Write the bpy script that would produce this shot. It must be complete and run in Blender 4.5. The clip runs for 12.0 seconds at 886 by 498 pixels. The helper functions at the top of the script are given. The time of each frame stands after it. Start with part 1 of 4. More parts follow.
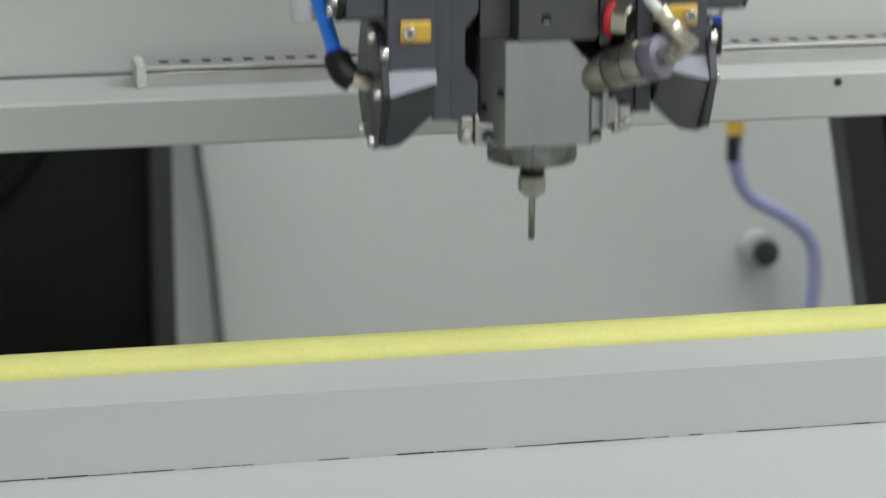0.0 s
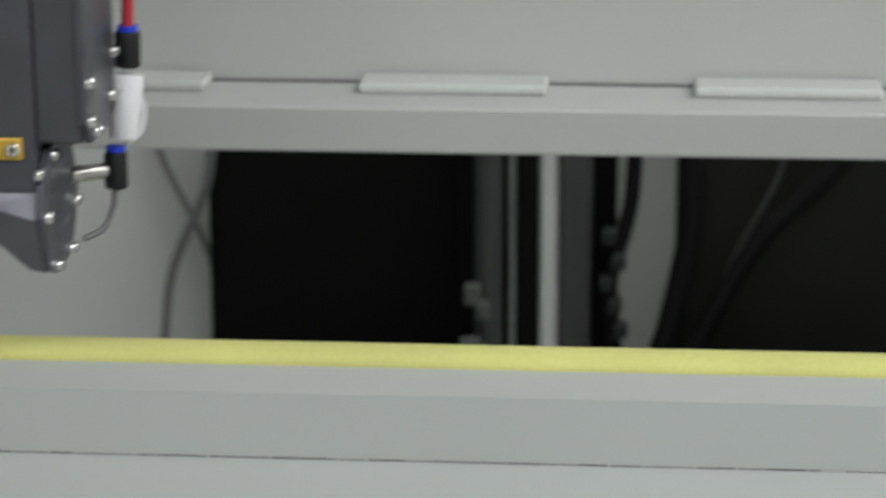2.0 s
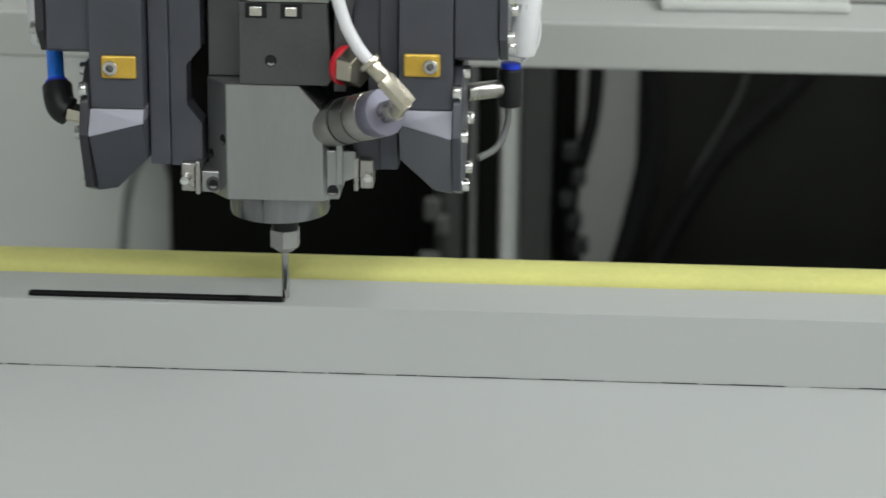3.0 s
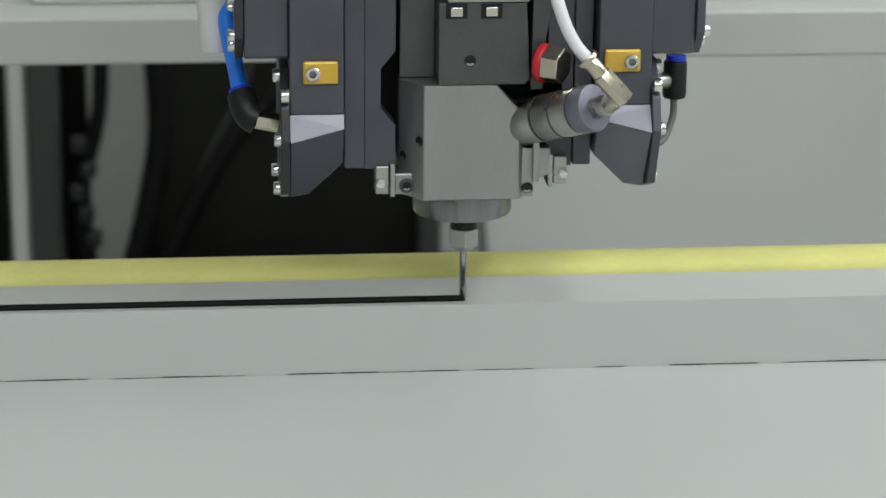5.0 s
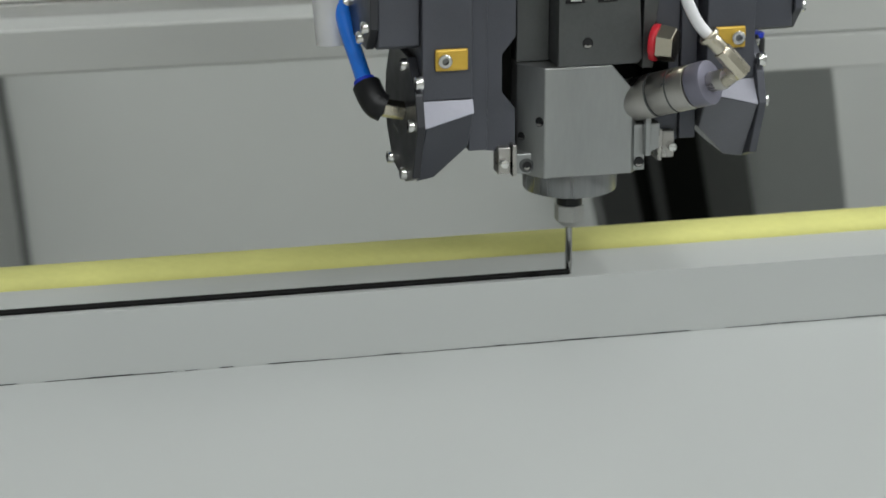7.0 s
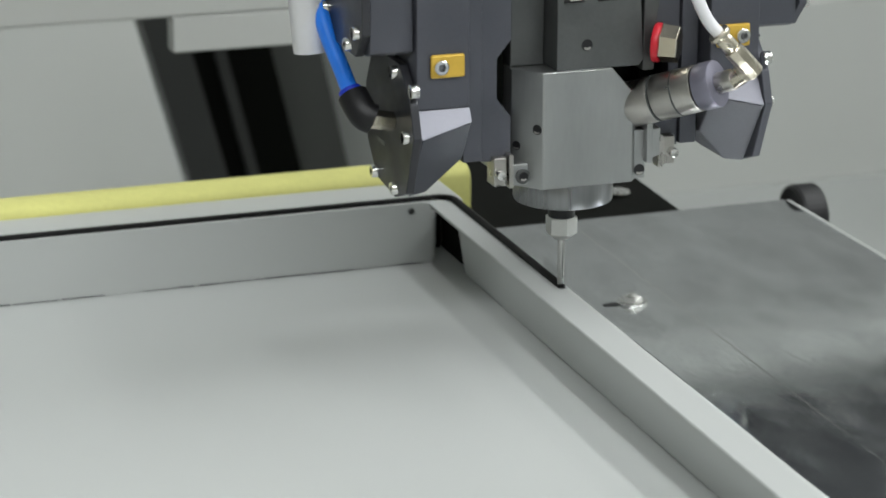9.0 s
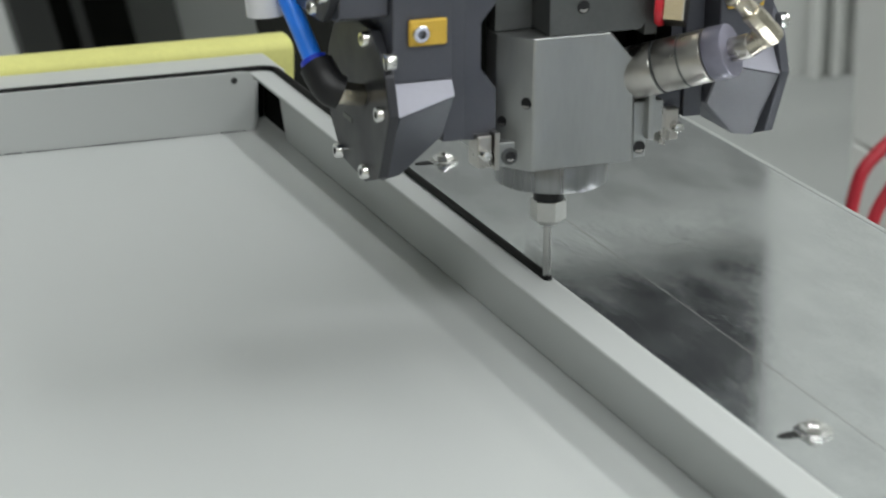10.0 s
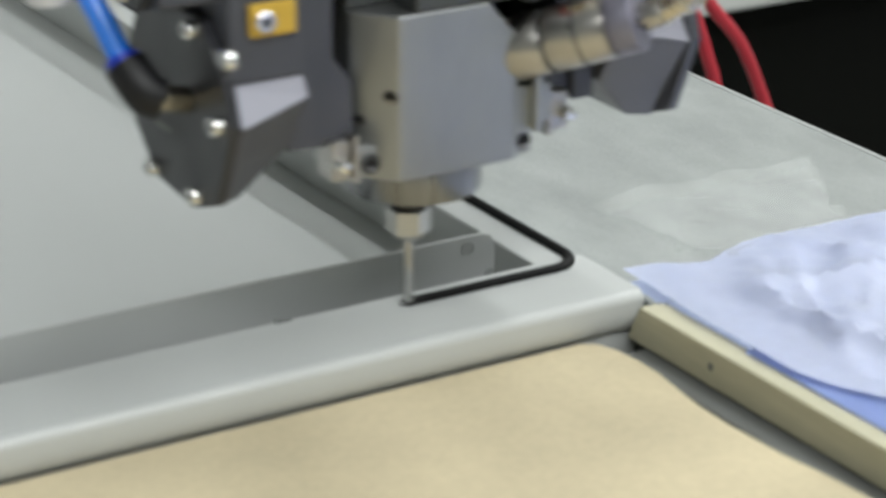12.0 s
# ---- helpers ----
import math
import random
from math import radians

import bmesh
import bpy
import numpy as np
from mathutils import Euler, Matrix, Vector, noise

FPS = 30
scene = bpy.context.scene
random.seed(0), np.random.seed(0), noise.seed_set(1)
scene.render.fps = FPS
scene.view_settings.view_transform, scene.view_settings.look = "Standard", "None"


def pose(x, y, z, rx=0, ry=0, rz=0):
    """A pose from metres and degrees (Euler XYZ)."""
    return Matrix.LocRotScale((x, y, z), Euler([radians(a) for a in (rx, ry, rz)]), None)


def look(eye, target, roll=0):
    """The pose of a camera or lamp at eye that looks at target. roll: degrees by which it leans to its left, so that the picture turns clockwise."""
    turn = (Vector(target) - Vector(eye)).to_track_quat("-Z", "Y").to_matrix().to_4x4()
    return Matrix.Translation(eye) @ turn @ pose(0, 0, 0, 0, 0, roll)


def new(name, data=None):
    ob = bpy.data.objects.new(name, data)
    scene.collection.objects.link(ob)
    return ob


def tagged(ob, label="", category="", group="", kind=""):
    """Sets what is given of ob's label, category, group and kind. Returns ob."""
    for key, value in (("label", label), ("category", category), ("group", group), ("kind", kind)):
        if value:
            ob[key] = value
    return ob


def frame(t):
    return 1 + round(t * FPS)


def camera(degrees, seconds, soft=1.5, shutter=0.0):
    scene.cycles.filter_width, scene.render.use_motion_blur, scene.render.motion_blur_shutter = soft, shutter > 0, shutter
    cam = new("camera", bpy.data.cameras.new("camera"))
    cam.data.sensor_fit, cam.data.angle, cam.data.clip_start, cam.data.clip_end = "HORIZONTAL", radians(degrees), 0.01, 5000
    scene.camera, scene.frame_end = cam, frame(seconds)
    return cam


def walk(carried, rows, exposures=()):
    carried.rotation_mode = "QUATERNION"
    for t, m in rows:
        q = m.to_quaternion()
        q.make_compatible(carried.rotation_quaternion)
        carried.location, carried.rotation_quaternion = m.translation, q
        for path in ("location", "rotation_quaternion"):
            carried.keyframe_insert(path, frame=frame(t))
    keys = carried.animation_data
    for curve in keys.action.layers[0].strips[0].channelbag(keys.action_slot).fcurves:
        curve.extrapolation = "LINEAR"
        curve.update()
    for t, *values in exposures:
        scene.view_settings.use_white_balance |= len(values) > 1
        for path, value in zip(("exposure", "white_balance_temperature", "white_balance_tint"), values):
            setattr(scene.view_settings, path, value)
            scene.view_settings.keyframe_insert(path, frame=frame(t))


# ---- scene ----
Z0 = 0.95          # height of the panel's rim over the floor
cam = camera(19.8, 12.0, soft=1.6, shutter=0.4)
PATH = [
    (0.0, look((-0.9127, -1.3085, 1.3972), (-0.7177, -0.3628, 1.1270), 0.207)),
    (0.5, look((-0.9112, -1.2989, 1.3931), (-0.7166, -0.3523, 1.1256), 0.106)),
    (0.8, look((-0.9084, -1.3018, 1.3981), (-0.7351, -0.3507, 1.1330), -0.461)),
    (1.0, look((-0.9318, -1.3115, 1.4006), (-0.8026, -0.3567, 1.1265), -1.038)),
    (1.2, look((-0.9770, -1.3640, 1.4486), (-0.9122, -0.4035, 1.1723), -0.781)),
    (1.5, look((-1.0436, -1.3700, 1.4472), (-1.0554, -0.4041, 1.1843), -0.971)),
    (1.7, look((-1.0870, -1.3738, 1.4407), (-1.1398, -0.4093, 1.1801), -0.299)),
    (2.0, look((-1.1113, -1.3781, 1.4189), (-1.1841, -0.4176, 1.1504), -0.144)),
    (2.2, look((-1.1228, -1.3719, 1.4186), (-1.2011, -0.4166, 1.1335), 0.267)),
    (2.5, look((-1.1265, -1.3634, 1.4130), (-1.2033, -0.4101, 1.1209), 0.313)),
    (3.0, look((-1.1147, -1.3626, 1.4122), (-1.1705, -0.4104, 1.1118), 0.507)),
    (3.2, look((-1.1026, -1.3676, 1.4117), (-1.1437, -0.4144, 1.1121), 0.709)),
    (4.8, look((-0.9659, -1.3723, 1.4090), (-0.8832, -0.4209, 1.1123), 0.785)),
    (5.0, look((-0.9386, -1.3674, 1.4180), (-0.8438, -0.4194, 1.1139), 0.603)),
    (5.5, look((-0.8775, -1.3727, 1.4196), (-0.7467, -0.4283, 1.1179), 0.456)),
    (6.0, look((-0.8135, -1.3760, 1.4168), (-0.6617, -0.4350, 1.1144), 0.274)),
    (6.5, look((-0.7524, -1.3951, 1.4199), (-0.5605, -0.4591, 1.1247), 0.191)),
    (6.7, look((-0.7325, -1.3924, 1.4185), (-0.5304, -0.4589, 1.1223), 0.013)),
    (8.3, look((-0.5259, -1.4131, 1.4142), (-0.2393, -0.5032, 1.1144), 0.669)),
    (8.5, look((-0.5062, -1.4261, 1.3968), (-0.2164, -0.5123, 1.1123), 0.253)),
    (9.0, look((-0.4993, -1.4688, 1.3959), (-0.1939, -0.5639, 1.0996), -0.104)),
    (9.5, look((-0.4932, -1.5139, 1.3848), (-0.1649, -0.6223, 1.0728), 0.183)),
    (10.0, look((-0.4953, -1.5384, 1.3722), (-0.1424, -0.6597, 1.0509), 0.466)),
    (10.5, look((-0.5002, -1.5715, 1.3695), (-0.1255, -0.7072, 1.0339), 0.374)),
    (11.0, look((-0.5046, -1.6248, 1.3652), (-0.0864, -0.7847, 1.0196), 0.977)),
    (11.5, look((-0.5285, -1.6667, 1.3452), (-0.0614, -0.8521, 1.0013), -0.757)),
    (12.0, look((-0.5669, -1.6769, 1.3491), (-0.0841, -0.8816, 0.9824), 0.319)),
]
STOPS = [(0.0, 0.1), (0.5, 0.2), (1.0, 0.18), (1.5, -0.2), (2.0, 0.0), (2.5, 0.15), (3.0, 0.12), (5.0, 0.05), (5.5, -0.34), (6.0, -0.03), (6.5, -0.1),
         (8.5, -0.24), (9.0, 0.1), (9.5, 0.05), (10.0, -0.02), (10.5, 0.0), (11.0, -0.08), (11.5, -0.06), (12.0, 0.06)]
walk(cam, PATH, STOPS)
cam.data.dof.use_dof = True
cam.data.dof.focus_distance, cam.data.dof.aperture_fstop = 1.38, 14

# ---- light ----
world = bpy.data.worlds.new("world")
scene.world = world
world.use_nodes = True
world.node_tree.nodes["Background"].inputs[0].default_value = (0.72, 0.76, 0.75, 1)
world.node_tree.nodes["Background"].inputs[1].default_value = 0.25
scene.view_settings.exposure = 0.0


def hall_or_fill_lamp(x, y, sx, sy, power):
    data = bpy.data.lights.new("hall_or_fill_lamp", "AREA")
    data.shape, data.size, data.size_y, data.energy = "RECTANGLE", sx, sy, power
    data.color = (0.97, 1.0, 1.0)
    ob = new("hall_or_fill_lamp", data)
    ob.matrix_world = pose(x, y, 3.92)
    return ob


hall_or_fill_lamp(2.9, -0.6, 0.14, 3.8, 125)
hall_or_fill_lamp(4.6, -0.6, 0.14, 3.8, 80)
hall_or_fill_lamp(0.9, -0.6, 0.14, 3.8, 50)
# Unseen fill, added to brighten the machinery behind the beam.
hall_or_fill_lamp(-0.6, 2.2, 3.6, 0.4, 160)
# Unseen front fill, added to lift the faces turned to the camera.
hall_or_fill_lamp(-0.6, -3.4, 4.2, 0.6, 150)


# ---- materials ----
def mat(name, color, rough=0.5, metal=0.0, var=0.08, scale=30.0, fine=400.0, bump=0.05, rvar=0.1, spec=0.5, coat=0.0, stretch=(1, 1, 1)):
    m = bpy.data.materials.new(name)
    m.use_nodes = True
    nt = m.node_tree
    b = nt.nodes["Principled BSDF"]
    b.inputs["Metallic"].default_value = metal
    b.inputs["Specular IOR Level"].default_value = spec
    b.inputs["Coat Weight"].default_value = coat
    tc = nt.nodes.new("ShaderNodeTexCoord")
    mp = nt.nodes.new("ShaderNodeMapping")
    mp.inputs["Scale"].default_value = stretch
    nt.links.new(tc.outputs["Object"], mp.inputs[0])
    n1 = nt.nodes.new("ShaderNodeTexNoise")
    n1.inputs["Scale"].default_value, n1.inputs["Detail"].default_value = scale, 5
    n2 = nt.nodes.new("ShaderNodeTexNoise")
    n2.inputs["Scale"].default_value, n2.inputs["Detail"].default_value = fine, 3
    for n in (n1, n2):
        nt.links.new(mp.outputs[0], n.inputs["Vector"])
    add = nt.nodes.new("ShaderNodeMath")
    add.operation = "MULTIPLY_ADD"
    add.inputs[1].default_value, add.inputs[2].default_value = 0.4, 0.0
    nt.links.new(n2.outputs["Fac"], add.inputs[0])
    nt.links.new(n1.outputs["Fac"], add.inputs[2])
    ramp = nt.nodes.new("ShaderNodeMapRange")
    ramp.inputs["From Min"].default_value, ramp.inputs["From Max"].default_value = 0.45, 0.95
    ramp.inputs["To Min"].default_value, ramp.inputs["To Max"].default_value = 1 - var, 1 + var
    nt.links.new(add.outputs[0], ramp.inputs[0])
    mul = nt.nodes.new("ShaderNodeVectorMath")
    mul.operation = "SCALE"
    mul.inputs[0].default_value = color
    nt.links.new(ramp.outputs[0], mul.inputs["Scale"])
    nt.links.new(mul.outputs[0], b.inputs["Base Color"])
    rr = nt.nodes.new("ShaderNodeMapRange")
    rr.inputs["From Min"].default_value, rr.inputs["From Max"].default_value = 0.3, 0.7
    rr.inputs["To Min"].default_value, rr.inputs["To Max"].default_value = max(rough - rvar, 0.03), min(rough + rvar, 1)
    nt.links.new(n1.outputs["Fac"], rr.inputs[0])
    nt.links.new(rr.outputs[0], b.inputs["Roughness"])
    if bump:
        bp = nt.nodes.new("ShaderNodeBump")
        bp.inputs["Strength"].default_value, bp.inputs["Distance"].default_value = bump, 0.001
        nt.links.new(n2.outputs["Fac"], bp.inputs["Height"])
        nt.links.new(bp.outputs[0], b.inputs["Normal"])
    return m


def scuffed(m, strength=0.055):
    """Adds fine crossed scratches and dull smears to a metal's gloss."""
    nt = m.node_tree
    b = nt.nodes["Principled BSDF"]
    base = b.inputs["Roughness"].links[0].from_socket
    tc = nt.nodes.new("ShaderNodeTexCoord")
    for k, (turn, sx, sy, lo) in enumerate(((0.25, 1500, 90, 0.58), (-0.5, 1200, 140, 0.60), (1.1, 420, 300, 0.55))):
        mp = nt.nodes.new("ShaderNodeMapping")
        mp.inputs["Rotation"].default_value = (0, 0, turn)
        mp.inputs["Scale"].default_value = (sx, sy, 1)
        nt.links.new(tc.outputs["Object"], mp.inputs[0])
        n = nt.nodes.new("ShaderNodeTexNoise")
        n.inputs["Scale"].default_value, n.inputs["Detail"].default_value = 1.0, 3
        nt.links.new(mp.outputs[0], n.inputs["Vector"])
        r = nt.nodes.new("ShaderNodeMapRange")
        r.inputs["From Min"].default_value, r.inputs["From Max"].default_value = lo, lo + 0.10
        r.inputs["To Max"].default_value = strength
        nt.links.new(n.outputs["Fac"], r.inputs[0])
        add = nt.nodes.new("ShaderNodeMath")
        nt.links.new(base, add.inputs[0])
        nt.links.new(r.outputs[0], add.inputs[1])
        base = add.outputs[0]
    nt.links.new(base, b.inputs["Roughness"])
    return m


PAINT = mat("panel_paint", (0.46, 0.475, 0.465), 0.36, var=0.02, scale=4, fine=900, bump=0.02, rvar=0.05, spec=0.5)
FOAM = mat("yellow_foam", (0.64, 0.625, 0.215), 0.8, var=0.10, scale=11, fine=300, bump=0.04)
STEEL = mat("galvanised_steel", (0.74, 0.765, 0.775), 0.10, metal=1.0, var=0.16, scale=38, fine=900, bump=0.010, rvar=0.05, stretch=(1, 0.45, 1))
scuffed(STEEL)
PLY = mat("table_edge_wood", (0.46, 0.435, 0.31), 0.6, var=0.15, scale=20, fine=200, bump=0.1, stretch=(1, 0.3, 3))
CARD = mat("brown_board", (0.50, 0.43, 0.285), 0.75, var=0.15, scale=14, fine=250, bump=0.1)
PAPER = mat("blue_sheet", (0.73, 0.775, 0.935), 0.4, var=0.06, scale=8, fine=150, bump=0.05)
PAPERDEEP = mat("deep_blue_sheet", (0.36, 0.46, 0.80), 0.4, var=0.08, scale=8, fine=150, bump=0.05)
FILM = mat("clear_film", (0.85, 0.86, 0.84), 0.22, var=0.02, bump=0.0)
FILM.node_tree.nodes["Principled BSDF"].inputs["Alpha"].default_value = 0.09
BLOCK = mat("machined_steel", (0.36, 0.37, 0.365), 0.36, metal=0.9, var=0.07, scale=40, fine=500, bump=0.04, rvar=0.06, stretch=(1, 1, 0.2))
DARKBLOCK = mat("blackened_steel", (0.086, 0.09, 0.09), 0.42, metal=0.5, var=0.12, scale=40, fine=500, bump=0.04)
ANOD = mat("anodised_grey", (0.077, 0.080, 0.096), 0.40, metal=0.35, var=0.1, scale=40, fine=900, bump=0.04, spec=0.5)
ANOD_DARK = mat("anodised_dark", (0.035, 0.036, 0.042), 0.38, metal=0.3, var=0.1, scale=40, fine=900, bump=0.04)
# Paler copy of the housing grey, painting light caught on its bevel.
LIT_EDGE = mat("anodised_lit_edge", (0.25, 0.25, 0.29), 0.42, metal=0.3, var=0.05, bump=0.02)
CHROME = mat("bright_steel", (0.75, 0.75, 0.73), 0.18, metal=1.0, var=0.05, bump=0.0, rvar=0.06)
NICKEL = mat("nickel_brass", (0.62, 0.57, 0.47), 0.22, metal=1.0, var=0.05, bump=0.0, rvar=0.06)
STAINLESS = mat("stainless_steel", (0.46, 0.445, 0.42), 0.31, metal=1.0, var=0.06, scale=60, bump=0.02, rvar=0.08)
COLLAR = mat("turned_steel", (0.24, 0.245, 0.25), 0.30, metal=1.0, var=0.25, scale=90, fine=500, bump=0.02, rvar=0.08, stretch=(1, 1, 0.05))
NOZZLE = mat("nozzle_steel", (0.44, 0.44, 0.43), 0.22, metal=1.0, var=0.05, bump=0.02)
NUT = mat("brushed_nut_steel", (0.56, 0.56, 0.54), 0.42, metal=0.8, var=0.06, bump=0.02)
# Copy of the housing grey, lightened for the reflection on the right nose.
ANOD_LIT = mat("anodised_lit_grey", (0.15, 0.152, 0.17), 0.36, metal=0.4, var=0.1, scale=40, fine=900, bump=0.04)
CAPMAT = mat("matt_lilac_steel", (0.215, 0.21, 0.265), 0.45, metal=0.5, var=0.05, bump=0.02)
TAG = mat("gold_tag", (0.62, 0.40, 0.06), 0.35, metal=0.35, var=0.1, scale=60, bump=0.02)
BLACKP = mat("black_plastic", (0.008, 0.008, 0.009), 0.45, var=0.1, bump=0.03, spec=0.35)
BLUE = mat("blue_tube", (0.025, 0.23, 0.93), 0.3, var=0.05, bump=0.0, coat=0.3)
BLUERING = mat("blue_ring", (0.01, 0.04, 0.55), 0.4, var=0.05, bump=0.0)
WHITETUBE = mat("milky_tube", (0.72, 0.72, 0.74), 0.35, var=0.04, bump=0.0)
RED = mat("red_plastic", (0.55, 0.015, 0.03), 0.35, var=0.05, bump=0.0)
REDHOSE = mat("red_hose", (0.42, 0.02, 0.035), 0.4, var=0.1, scale=10, bump=0.03)
BEAD = mat("black_sealant", (0.005, 0.005, 0.005), 0.5, var=0.1, bump=0.0, spec=0.12)
BLACKHOSE = mat("black_hose", (0.004, 0.004, 0.004), 0.5, var=0.1, bump=0.02, spec=0.12)
HALLPAINT = mat("machine_paint", (0.51, 0.52, 0.50), 0.5, var=0.03, scale=2, fine=300, bump=0.03)
WHITEBLK = mat("white_plastic", (0.57, 0.585, 0.56), 0.5, var=0.03, bump=0.02)
# Near-black: painted shade in bays and recesses, and parts truly black.
SHADE_BLACK = mat("shade_and_black", (0.0045, 0.0049, 0.0040), 0.75, var=0.2, scale=6, bump=0.05, spec=0.06)
DARKGREY = mat("dark_grey_steel", (0.035, 0.036, 0.035), 0.5, metal=0.2, var=0.15, scale=12, bump=0.05)
MIRRORED_DARK = mat("mirrored_dark", (0.018, 0.020, 0.0235), 0.4, var=0.25, scale=3, fine=60, bump=0.02)
# Slightly lighter near-black, painting the right bay's shaded depth.
BAYSHADE = mat("bay_shade", (0.0095, 0.0102, 0.0080), 0.65, var=0.25, scale=5, bump=0.05, spec=0.15)
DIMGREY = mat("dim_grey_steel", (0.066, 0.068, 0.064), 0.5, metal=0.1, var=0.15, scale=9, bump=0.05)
MIRRORED_GREY = mat("mirrored_grey", (0.235, 0.24, 0.235), 0.4, var=0.12, scale=3, fine=60, bump=0.02)
GREYPOST = mat("grey_post", (0.33, 0.34, 0.33), 0.5, var=0.05, scale=5, bump=0.03)
CABLE = mat("grey_cable", (0.13, 0.135, 0.13), 0.5, var=0.1, bump=0.02)
LILAC = mat("lilac_hose", (0.24, 0.25, 0.42), 0.45, var=0.1, bump=0.02)
ALU = mat("perforated_aluminium", (0.60, 0.60, 0.585), 0.40, metal=0.9, var=0.06, bump=0.0)
FLOORM = mat("concrete_floor", (0.24, 0.25, 0.24), 0.5, var=0.15, scale=3, fine=60, bump=0.1)
WALLM = mat("hall_wall", (0.55, 0.56, 0.54), 0.8, var=0.04, scale=2, bump=0.03)


# ---- building helpers ----
def thing(name, label, category, group="", at=(0, 0, 0), kind=""):
    ob = new(name)
    ob.empty_display_size = 0.02
    ob.location = at
    return tagged(ob, label, category, group, kind)


def part(name, bm, material, parent=None, label="", smooth=False):
    me = bpy.data.meshes.new(name)
    bmesh.ops.recalc_face_normals(bm, faces=bm.faces[:])
    bm.to_mesh(me)
    bm.free()
    me.materials.append(material)
    if smooth:
        for p in me.polygons:
            p.use_smooth = True
        me.set_sharp_from_angle(angle=radians(40))
    ob = new(name, me)
    ob.parent = parent
    if label:
        ob["label"] = label
    return ob


def box(x0, x1, y0, y1, z0, z1, bev=0.0, bm=None, seg=2):
    bm = bm or bmesh.new()
    r = bmesh.ops.create_cube(bm, size=1)
    for v in r["verts"]:
        v.co = Vector(((x0 + x1) / 2 + v.co.x * (x1 - x0), (y0 + y1) / 2 + v.co.y * (y1 - y0), (z0 + z1) / 2 + v.co.z * (z1 - z0)))
    if bev:
        edges = list({e for v in r["verts"] for e in v.link_edges})
        bmesh.ops.bevel(bm, geom=edges, offset=bev, segments=seg, affect="EDGES", profile=0.5)
    return bm


def prism(points, axis, a0, a1, bev=0.0, bm=None):
    """Extrudes a polygon along an axis; points are the two other coordinates in order."""
    bm = bm or bmesh.new()

    def co(p, a):
        return {"x": (a, p[0], p[1]), "y": (p[0], a, p[1]), "z": (p[0], p[1], a)}[axis]
    lo = [bm.verts.new(co(p, a0)) for p in points]
    hi = [bm.verts.new(co(p, a1)) for p in points]
    n = len(points)
    bm.faces.new(lo)
    bm.faces.new(hi[::-1])
    for i in range(n):
        bm.faces.new((lo[i], lo[(i + 1) % n], hi[(i + 1) % n], hi[i]))
    if bev:
        bmesh.ops.recalc_face_normals(bm, faces=bm.faces[:])
        bmesh.ops.bevel(bm, geom=bm.edges[:], offset=bev, segments=2, affect="EDGES", profile=0.5)
    return bm


def cyl(p0, p1, r0, r1=None, n=28, bm=None, bev=0.0):
    bm = bm or bmesh.new()
    p0, p1 = Vector(p0), Vector(p1)
    d = p1 - p0
    m = Matrix.Translation((p0 + p1) / 2) @ d.to_track_quat("Z", "Y").to_matrix().to_4x4()
    r = bmesh.ops.create_cone(bm, cap_ends=True, segments=n, radius1=r0, radius2=r0 if r1 is None else r1, depth=d.length, matrix=m)
    if bev:
        edges = [e for e in {e for v in r["verts"] for e in v.link_edges} if any(len(f.verts) > 4 for f in e.link_faces)]
        bmesh.ops.bevel(bm, geom=edges, offset=bev, segments=2, affect="EDGES", profile=0.5)
    return bm


def tube(points, r, n=14, steps=8, bm=None):
    """A round tube along a smooth line through points."""
    bm = bm or bmesh.new()
    pts = [Vector(p) for p in points]
    ext = [pts[0] * 2 - pts[1]] + pts + [pts[-1] * 2 - pts[-2]]
    line = []
    for i in range(1, len(ext) - 2):
        a, b, c, d = ext[i - 1:i + 3]
        for k in range(steps):
            t = k / steps
            line.append(0.5 * ((2 * b) + (c - a) * t + (2 * a - 5 * b + 4 * c - d) * t * t + (3 * b - a - 3 * c + d) * t ** 3))
    line.append(pts[-1])
    rings = []
    up = Vector((0.13, 0.27, 0.95))
    for i, p in enumerate(line):
        d = (line[min(i + 1, len(line) - 1)] - line[max(i - 1, 0)]).normalized()
        side = d.cross(up)
        side = side.normalized() if side.length > 1e-4 else d.orthogonal().normalized()
        up = side.cross(d).normalized()
        rings.append([bm.verts.new(p + r * (math.cos(2 * math.pi * k / n) * side + math.sin(2 * math.pi * k / n) * up)) for k in range(n)])
    for a, b in zip(rings, rings[1:]):
        for k in range(n):
            bm.faces.new((a[k], a[(k + 1) % n], b[(k + 1) % n], b[k]))
    bm.faces.new(rings[0])
    bm.faces.new(rings[-1][::-1])
    return bm


